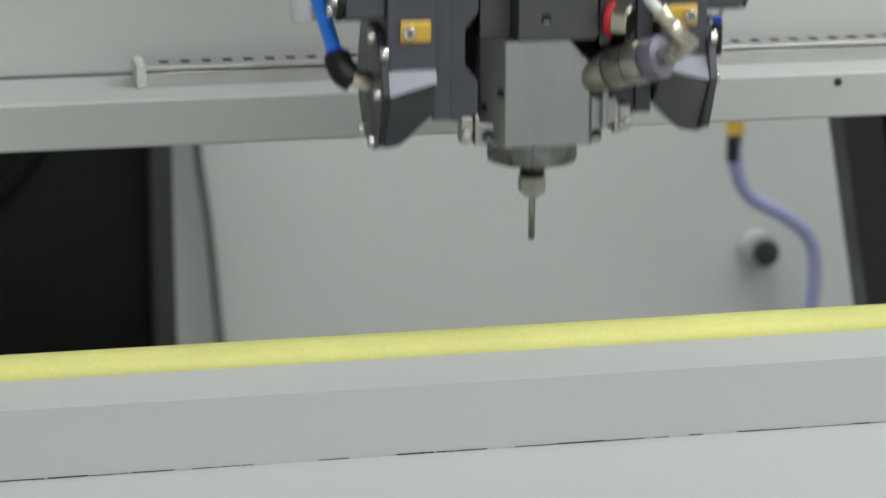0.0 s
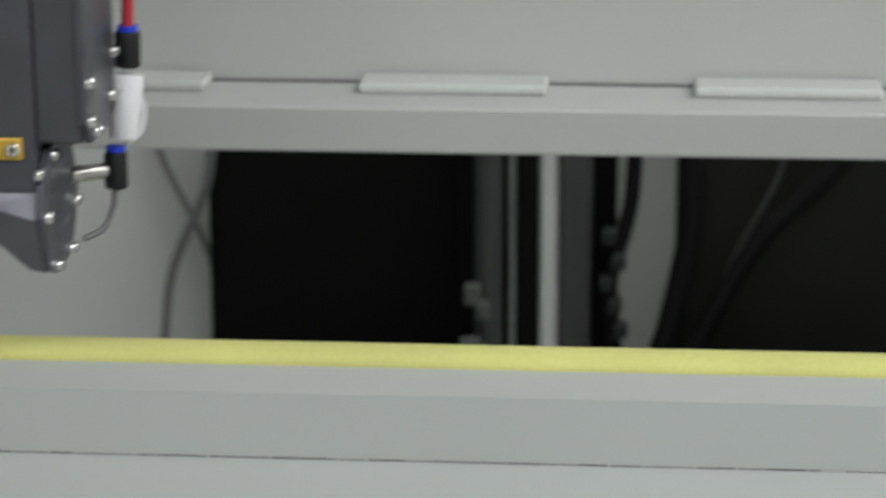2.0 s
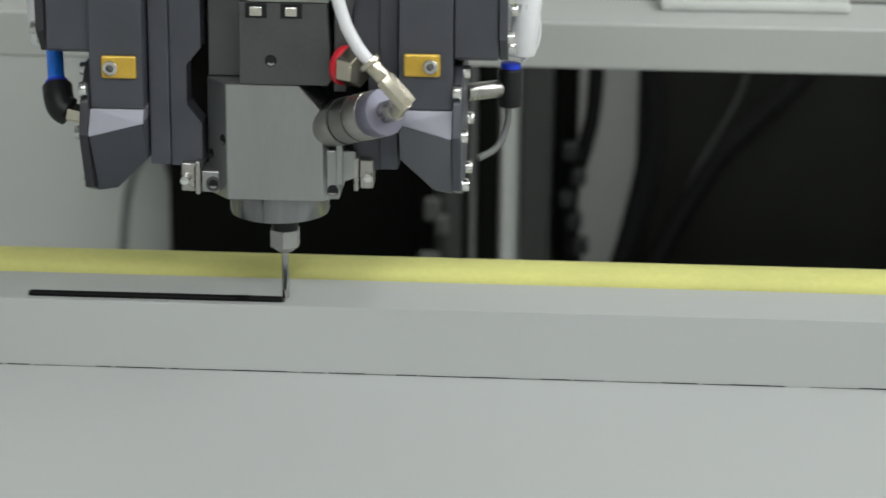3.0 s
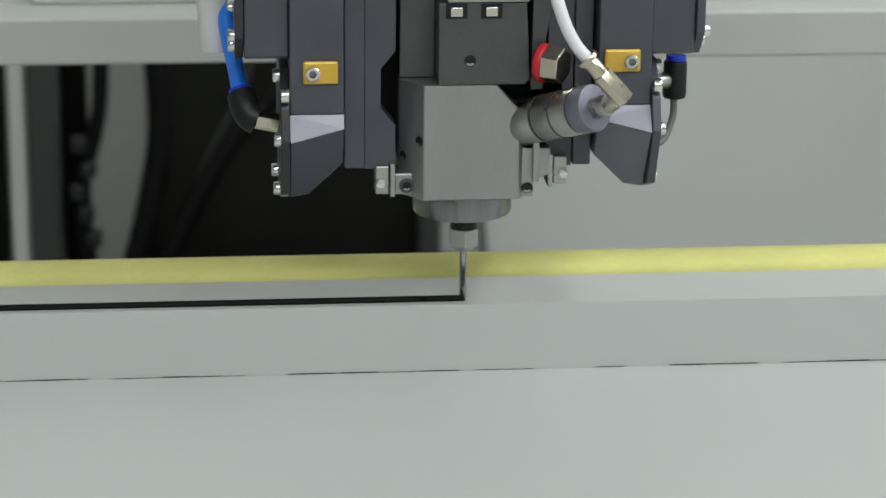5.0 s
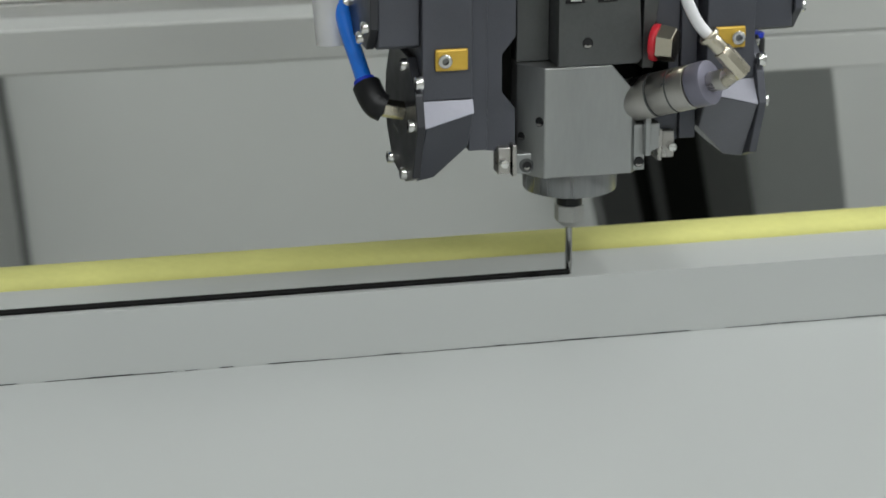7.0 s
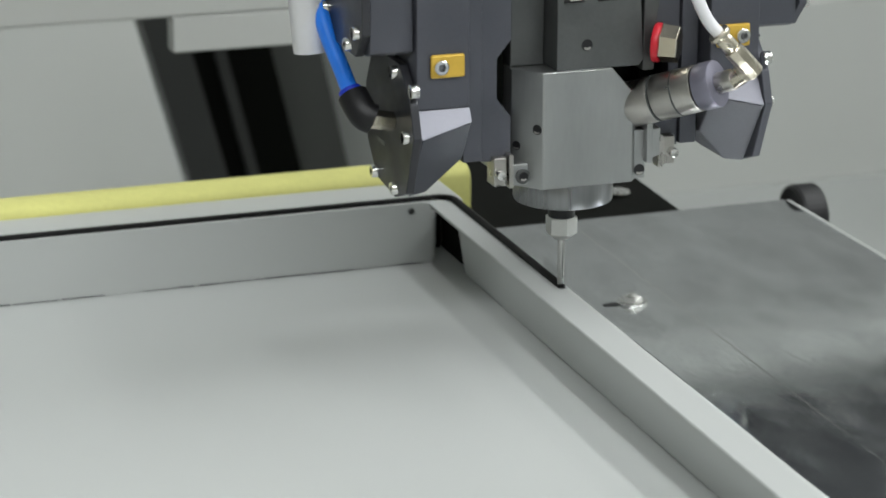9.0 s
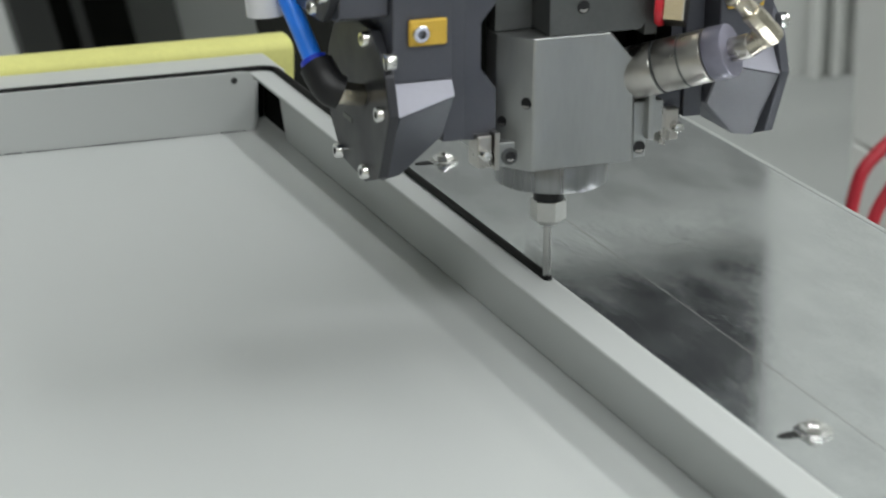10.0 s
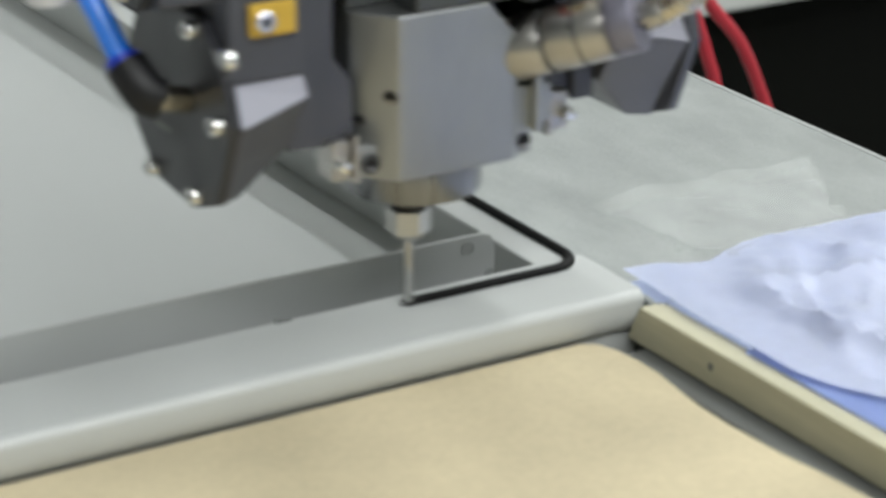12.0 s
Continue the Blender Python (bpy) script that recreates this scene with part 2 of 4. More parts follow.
def cap_screw(parent, p, d, r=0.0042, h=0.005, name="screw"):
    """A socket-head screw: head with a recessed hexagon; d points out of the surface."""
    p, d = Vector(p), Vector(d).normalized()
    bm = bmesh.new()
    q = d.to_track_quat("Z", "Y").to_matrix().to_4x4()
    m = Matrix.Translation(p) @ q
    rad = [(r, 0.0), (r, h * 0.85), (r * 0.88, h), (r * 0.52, h), (r * 0.5, h * 0.4)]
    rings = [[bm.verts.new(m @ Vector((a * math.cos(k * math.pi / 9), a * math.sin(k * math.pi / 9), z))) for k in range(18)] for a, z in rad]
    for a, b in zip(rings, rings[1:]):
        for k in range(18):
            f = bm.faces.new((a[k], a[(k + 1) % 18], b[(k + 1) % 18], b[k]))
            f.material_index = 1 if b is rings[-1] else 0
    bm.faces.new(rings[0])
    bm.faces.new(rings[-1]).material_index = 1
    ob = part(name, bm, CHROME, parent, "bright socket-head screw", smooth=True)
    # Socket faces take darker steel, painting the shade inside the recess.
    ob.data.materials.append(COLLAR)
    return ob


def hole(parent, p, d, r=0.003, name="threaded_hole", material=None):
    """A drilled hole: a dark bore just proud of the face, with light caught on its lower thread."""
    p, d = Vector(p), Vector(d).normalized()
    m = Matrix.Translation(p) @ d.to_track_quat("Z", "Y").to_matrix().to_4x4()
    bm = bmesh.new()

    def ring(a, z, k0=0, k1=20):
        return [bm.verts.new(m @ Vector((a * math.cos(k * math.pi / 10), a * math.sin(k * math.pi / 10), z))) for k in range(k0, k1)]
    rings = [ring(r * 1.06, 0.0), ring(r, 0.0003), ring(r * 0.92, 0.0001)]
    for a, b in zip(rings, rings[1:]):
        for k in range(20):
            bm.faces.new((a[k], a[(k + 1) % 20], b[(k + 1) % 20], b[k]))
    bm.faces.new(rings[-1])
    ob = part(name, bm, material or BLACKP, parent, "small dark round hole")
    if material is None:
        bm = bmesh.new()
        # Bright crescent paints the glint on the lower thread.
        lo, hi = ring(r * 0.90, 0.0004, 12, 19), ring(r * 0.50, 0.0003, 12, 19)
        for k in range(6):
            bm.faces.new((lo[k], lo[k + 1], hi[k + 1], hi[k]))
        part("thread", bm, STAINLESS, ob, "bright crescent painting a glint on the lower thread")
    return ob


def structure(name, bm, material, label, category):
    return tagged(part(name, bm, material), label, category, kind="structure")


# ---- hall ----
structure("floor", box(-6, 6, -6, 6, -0.2, 0), FLOORM, "grey concrete floor of a workshop hall", "floor")
structure("ceiling", box(-6, 6, -6, 6, 4.0, 4.2), WALLM, "pale plain workshop ceiling", "ceiling")
structure("wall_north", box(-6, 6, 6.0, 6.2, 0, 4.0), WALLM, "pale plain workshop wall", "wall")
structure("wall_south", box(-6, 6, -6.2, -6.0, 0, 4.0), WALLM, "pale plain workshop wall", "wall")
structure("wall_west", box(-6.2, -6.0, -6, 6, 0, 4.0), WALLM, "pale plain workshop wall", "wall")
structure("wall_east", box(6.0, 6.2, -6, 6, 0, 4.0), WALLM, "pale plain workshop wall", "wall")

# ---- work table under the panel ----
RIM = Z0
FLOOR_Z = Z0 - 0.030
XR, XB = 0.006, -2.1           # right edge and far left end of the panel
YB, YF = 0.041, -0.893         # back and front edges of the panel


def work_table():
    t = thing("work_table", "grey steel work table carrying the sheet panel", "table")
    part("tabletop", box(-2.25, 0.004, -1.6, 0.066, FLOOR_Z - 0.06, FLOOR_Z - 0.006, 0.002), HALLPAINT, t)
    for x in (-2.1, -0.15):
        for y in (-1.4, 0.0):
            part("leg", box(x - 0.04, x + 0.04, y - 0.04, y + 0.04, 0, FLOOR_Z - 0.06, 0.004), HALLPAINT, t)
    return t


def sheet_panel():
    t = thing("sheet_metal_panel", "light grey painted sheet-metal panel tray lying on the table", "panel", at=(0, 0, 0))
    part("tray_floor", box(XB, XR - 0.008, YF + 0.003, YB - 0.003, FLOOR_Z - 0.004, FLOOR_Z), PAINT, t)
    inr, inb, inf = -0.0172, -0.0115, -0.8455
    k = 0.0011

    def lip(name, ax, inner, outer, a0, a1, flange, curl=0.0, skirt=FLOOR_Z - 0.0055):
        """A folded rim: inner bend, flat top, rounded outer bend, wall that may curl inwards, sheet 2 mm thick."""
        s = 1 if outer > inner else -1
        rr = 0.0045
        pts = [(inner + s * 0.0043, FLOOR_Z + 0.0005)] if flange else [(inner + s * 0.0002, RIM - 0.0018)]
        pts += [(inner + s * k * (1 - math.cos(a)), RIM - k * (1 - math.sin(a))) for a in (i * math.pi / 12 for i in range(7))]
        pts += [(outer - s * rr * (1 - math.sin(a)), RIM - rr * (1 - math.cos(a))) for a in (i * math.pi / 16 for i in range(9))]
        if curl:
            pts += [(outer - s * curl * (1 - math.cos(a)), RIM - 0.0075 - 0.0105 * math.sin(a)) for a in (i * math.pi / 16 for i in range(9))]
        foot = outer - s * curl
        pts += [(foot, skirt), (foot - s * 0.002, skirt), (foot - s * 0.002, RIM - 0.0075), (outer - s * (curl + 0.006), RIM - 0.002),
                (inner + s * 0.004, RIM - 0.002)] + ([(inner + s * 0.0060, FLOOR_Z + 0.0005)] if flange else [])
        return part(name, prism(pts, ax, a0, a1), PAINT, t)
    lip("right_rim", "y", inr, XR, inf - 0.0011, -0.0700, True)
    # towards the back corner the right rim has no inner flange, and its skirt is cut away
    lip("right_rim_end", "y", inr, XR, -0.0700, inb + 0.0011, False, skirt=RIM - 0.010)
    lip("back_rim", "x", inb, YB, XB, XR - 0.0003, False)
    lip("front_rim", "x", inf, YF, XB, XR - 0.0003, False, curl=0.0050)
    part("rim_end", prism([(inb + 0.003, RIM - 0.0002), (YB - 0.0045, RIM - 0.0002), (YB - 0.0015, RIM - 0.0015), (YB - 0.0002, RIM - 0.0045), (YB - 0.0002, FLOOR_Z - 0.0055), (inb + 0.003, FLOOR_Z - 0.0055)], "x", XR - 0.0025, XR + 0.0006, 0.0004), PAINT, t)
    part("rim_end", prism([(inf - 0.003, RIM - 0.0002), (YF + 0.0045, RIM - 0.0002), (YF + 0.0015, RIM - 0.0015), (YF + 0.0002, RIM - 0.0045), (YF + 0.0004, RIM - 0.0090), (YF + 0.0022, RIM - 0.0145), (YF + 0.0052, RIM - 0.018), (YF + 0.0052, FLOOR_Z - 0.0055), (inf - 0.003, FLOOR_Z - 0.0055)], "x", XR - 0.0025, XR + 0.0006, 0.0004), PAINT, t)
    # Near-black fillers put the cavity's shade into the open rim corner.
    part("corner_shade_fill", box(-0.0085, -0.0030, -0.0690, -0.0100, FLOOR_Z + 0.0003, RIM - 0.0024, 0.001), SHADE_BLACK, t, "black filler painting the shade in the open corner")
    part("corner_shade_fill", box(-0.0178, -0.0088, -0.0125, -0.0100, FLOOR_Z + 0.0003, RIM - 0.0024, 0.001), SHADE_BLACK, t, "black filler painting the shade in the open corner")
    part("strip_return", box(-0.0234, -0.0196, -0.0330, -0.0312, FLOOR_Z + 0.0002, RIM + 0.0010, 0.0003), PAINT, t, "folded end of the stiffening strip")
    for y in (-0.039, -0.8225):
        s = 1 if y > -0.4 else -1
        bm = prism([(XB, FLOOR_Z), (-0.0235, FLOOR_Z), (-0.0235, RIM + 0.0032), (-0.0262, RIM + 0.0079), (-0.030, RIM + 0.0091), (XB, RIM + 0.0091)], "y", y, y + 0.002 * s)
        up = part("upstand_strip", bm, PAINT, t, "upright painted stiffening strip")
        for x, z, r in ((-0.0372, 0.0040, 0.0020),) if s > 0 else ((-0.0372, 0.0040, 0.0030), (-0.0262, -0.010, 0.0026)):
            yy = y - 0.0002 if s > 0 else y - 0.0022
            hole(up, (x, yy, RIM + z), (0, -1, 0), r, "drilled_hole", DARKGREY if s > 0 else GREYPOST)
    bm = bmesh.new()
    x = XB
    while x < -0.03:
        w = random.uniform(0.004, 0.03)
        if random.random() < 0.85:
            box(x, min(x + w, -0.03), -0.0393, -0.039, FLOOR_Z + 0.0002, FLOOR_Z + random.uniform(0.0003, 0.0008), bm=bm)
        x += w + random.uniform(0.0, 0.0025)
    tagged(part("seam", bm, BLACKP, t, "dark open joint along the strip's foot"), kind="stuff")
    part("rim_notch", box(-0.1405, -0.1335, -0.8475, -0.8445, RIM - 0.006, RIM + 0.0002), CABLE, t, "small grey notch")
    return t


def foam_strip():
    pts = [(0.0425, FLOOR_Z - 0.006), (0.0425, RIM - 0.001), (0.0445, RIM + 0.0025), (0.049, RIM + 0.0048), (0.058, RIM + 0.006), (0.068, RIM + 0.0055), (0.072, RIM + 0.002), (0.072, FLOOR_Z - 0.006)]
    bm = prism(pts, "x", XB, 0.030, 0.0)
    ob = part("foam_strip", bm, FOAM, None, smooth=True)
    return tagged(ob, "pale yellow foam edge strip lying behind the panel", "foam strip")


def side_table():
    t = thing("side_table", "galvanised steel side table with a scratched sheet top", "table")
    top = RIM - 0.004
    part("sheet", box(XR + 0.0015, 0.205, -0.9, -0.064, top - 0.003, top, 0.0008), STEEL, t)
    part("sheet_front", box(0.0118, 0.205, -1.6, -0.9005, top - 0.003, top, 0.0008), STEEL, t)
    part("edge_board", prism([(-1.6, top - 0.0003), (-0.8985, top - 0.0003), (-0.8905, top - 0.0166), (-1.6, top - 0.0166)], "x", 0.0, 0.0115, 0.0006), PLY, t, "bare wooden board edge")
    part("dent", cyl((-0.0004, -0.9478, top - 0.008), (0.0006, -0.9478, top - 0.0080), 0.0016, n=14), CABLE, t, "small dark dent")
    part("front_core", box(0.0118, 0.2, -1.6, -0.898, top - 0.024, top - 0.0032), PLY, t)
    part("table_side", box(0.0055, 0.0085, -1.6, -0.07, FLOOR_Z - 0.06, top - 0.0245), DARKGREY, t)
    part("side_rail", box(-0.0116, 0.0040, -1.6, -0.902, FLOOR_Z - 0.0055, top - 0.0176, 0.0006), CABLE, t, "grey rail under the board edge")
    part("film_line", prism([(0.0560, -0.075), (0.0566, -0.075), (0.0506, -0.72), (0.0500, -0.72)], "z", top - 0.0005, top + 0.00015), CHROME, t, "fine bright scratch line")
    part("side_lath", box(0.0068, 0.0088, -0.8970, -0.07, top - 0.0245, top - 0.0034), DARKGREY, t)
    part("core_board", box(XR + 0.003, 0.2, -0.8975, -0.07, top - 0.021, top - 0.0032), PLY, t)
    part("edge_trim", box(0.2055, 0.209, -1.6, -0.064, top - 0.02, top - 0.0002, 0.0008), GREYPOST, t, "thin folded steel edge")
    for x in (0.05, 0.17):
        for y in (-1.5, -0.2):
            part("leg", box(x - 0.02, x + 0.02, y - 0.02, y + 0.02, 0, top - 0.024, 0.003), HALLPAINT, t)
    part("edge_knob", cyl((0.2097, -0.064, top - 0.012), (0.228, -0.064, top - 0.012), 0.0205, n=40, bev=0.003), BLACKP, t, "rounded black rubber stop")
    for y in (-0.225, -0.657):
        part("slot", prism([(0.024 + 0.0098 * math.cos(a), y + 0.0032 * math.sin(a)) for a in (i * math.pi / 10 for i in range(20))], "z", top + 0.00005, top + 0.0003), BLACKP, t, "dark end of a slotted hole")
        b = part("bolt", cyl((0.032, y, top), (0.032, y, top + 0.0012), 0.0088, n=32, bev=0.0004), CHROME, t, "shiny bolt head on a washer", smooth=True)
        bm = cyl((0.032, y, top + 0.0012), (0.032, y, top + 0.0042), 0.0062, 0.0050, n=6, bev=0.0005)
        part("head", bm, CHROME, b)
        part("thread_end", cyl((0.032, y, top + 0.0042), (0.032, y, top + 0.0056), 0.0030, 0.0024, n=16), CHROME, b, smooth=True)
    return t


def sheet_layer(back, left, amp, lift, seed, nx=70, ny=120):
    """A crumpled sheet: back gives y along the far edge, left gives x along the near side."""
    bm = bmesh.new()
    top = RIM - 0.004
    g = []
    for j in range(ny + 1):
        row = []
        for i in range(nx + 1):
            u, v = i / nx, j / ny
            yb = back(u)
            y = yb + (-1.5 - yb) * v
            x0 = left(y)
            x = x0 + u * (0.203 - x0)
            wx = x + 0.02 * noise.noise((x * 9, y * 9, seed))
            wy = y + 0.02 * noise.noise((x * 9, y * 9, seed + 5))
            ridge = [1 - abs(noise.noise((wx * a + wy * b, wy * c - wx * d, seed + k))) for k, (a, b, c, d) in enumerate(((13, 7, 5, 6), (30, -18, 14, 9), (55, 25, 40, -12), (95, -40, 80, 30)))]
            h = 0.007 * ridge[0] ** 12 + 0.004 * ridge[1] ** 9 + 0.0022 * ridge[2] ** 7 + 0.0009 * ridge[3] ** 4
            h *= amp * min(1, 0.12 + u * 5, 0.15 + v * 14)
            row.append(bm.verts.new((x, y, top + lift + h)))
        g.append(row)
    for j in range(ny):
        for i in range(nx):
            bm.faces.new((g[j][i], g[j][i + 1], g[j + 1][i + 1], g[j + 1][i]))
    bmesh.ops.solidify(bm, geom=bm.faces[:], thickness=0.0003)
    return bm


def blue_sheet():
    t = thing("plastic_sheet", "crumpled pale blue plastic sheet on the side table", "sheet")

    def far(u):
        return -0.866 - 0.012 * math.exp(-((u - 0.18) / 0.09) ** 2) - 0.006 * u + 0.003 * noise.noise((u * 9, 0.3, 2.0))
    part("under_layer", sheet_layer(lambda u: -0.958 + 0.01 * u, lambda y: 0.0085 + 0.0015 * noise.noise((0.2, y * 22, 7.0)), 0.25, 0.0005, 3.0), PAPERDEEP, t, "deeper blue under layer", smooth=True)
    part("top_layer", sheet_layer(far, lambda y: 0.0140 - 0.004 * min(1, max(0, (-0.885 - y) / 0.04)) + 0.024 * min(1, max(0, (-0.975 - y) / 0.06)) ** 2 + 0.0015 * noise.noise((0.5, y * 30, 3.0)), 1.0, 0.0026, 1.0), PAPER, t, smooth=True)
    return t


def clear_film():
    """A thin clear offcut of wrapping film between the bare steel and the blue sheet."""
    bm = bmesh.new()
    top = RIM - 0.004
    n = 40
    g = []
    for j in range(n + 1):
        row = []
        for i in range(n + 1):
            u, v = i / n, j / n
            x = 0.048 + 0.012 * v + u * (0.125 - 0.05 * v) + 0.006 * noise.noise((v * 5, 1.0, 3.0))
            y = -0.792 - 0.074 * v - 0.014 * (1 - u) * v + 0.005 * noise.noise((u * 6, 4.0, 1.0))
            h = 0.0030 * (1 - abs(noise.noise((x * 30 + y * 20, y * 34, 2.0)))) ** 7 + 0.0016 * (1 - abs(noise.noise((x * 90, y * 80, 6.0)))) ** 4
            row.append(bm.verts.new((x, y, top + 0.0004 + h)))
        g.append(row)
    for j in range(n):
        for i in range(n):
            bm.faces.new((g[j][i], g[j][i + 1], g[j + 1][i + 1], g[j + 1][i]))
    ob = part("plastic_film", bm, FILM, None, smooth=True)
    return tagged(ob, "thin crinkled clear plastic film on the steel top", "film")


def brown_board():
    pts = [(-2.0, -1.58), (-0.0122, -1.58), (-0.0122, -1.06), (-0.0140, -1.037), (-0.0172, -1.015), (-0.0190, -0.985), (-0.0185, -0.966), (-0.0165, -0.950), (-0.0142, -0.934), (-0.0140, -0.919), (-0.0155, -0.906), (-0.0190, -0.8965), (-0.0250, -0.8928), (-2.0, -0.8928)]
    bm = prism(pts, "z", FLOOR_Z - 0.006, RIM - 0.0168, 0.0012)
    ob = part("packing_board", bm, CARD, None)
    return tagged(ob, "tan packing board lying before the panel", "board")


# ---- machinery behind ----
BEAM_Y, LEDGE = 0.487, Z0 + 0.0576     # front face and top of the machine beam


def back_beam():
    t = thing("machine_beam", "pale grey painted machine beam with a flat ledge", "beam")
    back = BEAM_Y + 0.091
    part("beam", box(-3.0, 3.4, BEAM_Y, BEAM_Y + 0.125, Z0 + 0.022, LEDGE, 0.0022), HALLPAINT, t)
    # Raised and widened out of view to block the rear and side lamps.
    part("upper_panel", box(-3.0, 3.4, back, back + 0.025, LEDGE + 0.0002, Z0 + 2.6, 0.002), HALLPAINT, t, "plain pale grey cover panel")
    # Added unseen panels give the steel top its dark reflections and pale band.
    for x1, z0, z1, tone in ((0.6965, 0.07, 0.326, MIRRORED_GREY), (0.70, 0.380, 0.816, MIRRORED_DARK)):
        part("mirrored_panel", box(0.114, x1, back - 0.010, back - 0.0004, Z0 + z0, Z0 + z1, 0.002), tone, t, "unseen dark panel mirrored in the steel top")
    part("flange", box(-0.067, 0.85, BEAM_Y + 0.0005, BEAM_Y + 0.020, Z0 - 0.0075, Z0 + 0.0218, 0.0015), HALLPAINT, t, "pale lower flange")
    part("bolt_hole", cyl((-0.236, BEAM_Y - 0.0005, Z0 + 0.050), (-0.236, BEAM_Y + 0.001, Z0 + 0.050), 0.0032, n=16), DARKGREY, t, "small dark bolt hole")
    part("gap_line", box(-3.0, 3.4, back - 0.0030, back - 0.0002, LEDGE - 0.0002, LEDGE + 0.0016), CABLE, t)
    for x in (-2.7, 3.2):
        part("post", box(x - 0.06, x + 0.06, BEAM_Y + 0.02, BEAM_Y + 0.11, 0, Z0 + 0.022), HALLPAINT, t)
    return t


def ledge_block(x0, x1):
    bm = box(x0, x1, BEAM_Y + 0.046, BEAM_Y + 0.0865, LEDGE, LEDGE + 0.0090, 0.003)
    return tagged(part("ledge_block", bm, WHITEBLK), "pale plastic guide block on the beam's ledge", "guide block", "guide blocks on the beam")


def slotted_rail():
    t = thing("slotted_rail", "slotted aluminium rail along the beam's ledge", "rail")
    z, y = LEDGE, BEAM_Y + 0.040
    x0, x1 = -0.757, 1.6
    part("rail", box(x0, x1, y + 0.002, y + 0.032, z, z + 0.0105, 0.0006), ALU, t)
    part("cover_strip", box(x0, x1, y, y + 0.032, z + 0.0120, z + 0.0155, 0.0008), ALU, t, "bright top strip with a row of slots")
    part("groove", box(x0, x1, y + 0.0035, y + 0.030, z + 0.0106, z + 0.0119), DARKGREY, t)
    part("end_plate", box(x0 - 0.0075, x0 - 0.0003, y - 0.002, y + 0.035, z, z + 0.0170, 0.001), WHITEBLK, t)
    slot = None
    for k in range(110):
        x = x0 + 0.011 + k * 0.0158
        if slot is None:
            slot = part("slot", box(0, 0.0068, y + 0.011, y + 0.022, z + 0.0154, z + 0.0157), DARKGREY, t)
            slot.location.x = x
        else:
            ob = new("slot", slot.data)
            ob.parent, ob.location.x = t, x
    return t


def back_machine():
    """The lower machine bodies that show under the beam."""
    y = 2.9
    structure("backdrop_cabinet", box(-4.5, 3.4, y + 0.1, y + 0.2, 0, 1.4), HALLPAINT, "pale grey machine cabinet side far behind", "cabinet")
    # Bays are shallow sheets; near-black colour paints their unlit depth.
    def gap(name, x0, x1, depth_shade, label="open bay of the machine behind, its shade painted near-black"):
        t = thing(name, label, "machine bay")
        part("back_panel", box(x0 + 0.012, x1 - 0.012, y + 0.024, y + 0.098, 0.0, 0.738, 0.002), depth_shade, t)
        part("jamb", box(x0, x0 + 0.0118, y + 0.02, y + 0.098, 0.0, 0.75, 0.002), SHADE_BLACK, t)
        part("jamb", box(x1 - 0.0118, x1, y + 0.02, y + 0.098, 0.0, 0.75, 0.002), SHADE_BLACK, t)
        # Added plate covers pale floor so the bay's painted shade runs on down.
        part("bay_floor_shade", box(x0, x1, y - 0.24, y + 0.0195, 0.0, 0.012, 0.002), SHADE_BLACK, t, "black plate painting bay shade over the floor")
        part("head_rail", box(x0 + 0.012, x1 - 0.012, y + 0.02, y + 0.098, 0.7382, 0.75, 0.002), SHADE_BLACK, t)
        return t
    gap("machine_bay", -1.852, -1.41, SHADE_BLACK)
    gap("machine_bay", -1.175, -1.132, SHADE_BLACK)
    gap("machine_bay", -1.028, -0.540, BAYSHADE)
    def post(x0, x1, material, label, dy=0.0):
        ob = part("machine_post", box(x0, x1, y - 0.02 - dy, y + 0.018 - dy, 0.0, 0.75, 0.006), material)
        return tagged(ob, label, "post")
    post(-1.409, -1.322, SHADE_BLACK, "near-black upright strip of the machine behind")
    pipe = part("machine_pipe", cyl((-1.352, y - 0.06, 0.0), (-1.352, y - 0.06, 0.75), 0.024, n=28), DARKGREY, None, smooth=True)
    tagged(pipe, "upright grey steel pipe before a machine profile", "pipe")
    post(-1.318, -1.306, GREYPOST, "thin grey upright machine profile")
    post(-1.306, -1.268, SHADE_BLACK, "near-black upright strip of the machine behind", 0.01)
    # Pale strip stands in for lit cabinet showing through a narrow slit.
    post(-1.266, -1.233, HALLPAINT, "pale strip painting the lit cabinet seen through a slit", -0.01)
    post(-1.232, -1.176, DARKGREY, "dark grey upright machine profile")
    post(-0.530, -0.482, DARKGREY, "dark foot block beside a machine bay", 0.03).data.transform(Matrix.Diagonal((1, 1, 0.062, 1)))
    post(-0.556, -0.517, DARKGREY, "dark grey upright edge of a machine bay")
    for x in (2.149, 2.197, 2.251):
        ob = part("machine_post", box(x, x + 0.022, y + 0.07, y + 0.0985, 0.0, 1.3, 0.004), HALLPAINT)
        tagged(ob, "pale upright rib on a cabinet side", "post")
    ob = part("machine_post", box(2.316, 2.476, y, y + 0.06, 0.0, 1.3, 0.006), DARKGREY)
    tagged(ob, "dark grey upright post before the cabinet", "post")
    def hose(pts, r, material, label, name="cable"):
        ob = part(name, tube([(a, b, Z0 + c) for a, b, c in pts], r, n=10), material, None, smooth=True)
        return tagged(ob, label, name.replace("_", " "))
    hose([(-0.470, y + 0.08, -0.3), (-0.466, y + 0.08, -0.55), (-0.447, y + 0.08, -0.72), (-0.430, y + 0.08, -0.94)], 0.008, CABLE, "grey cable hanging down a cabinet side")
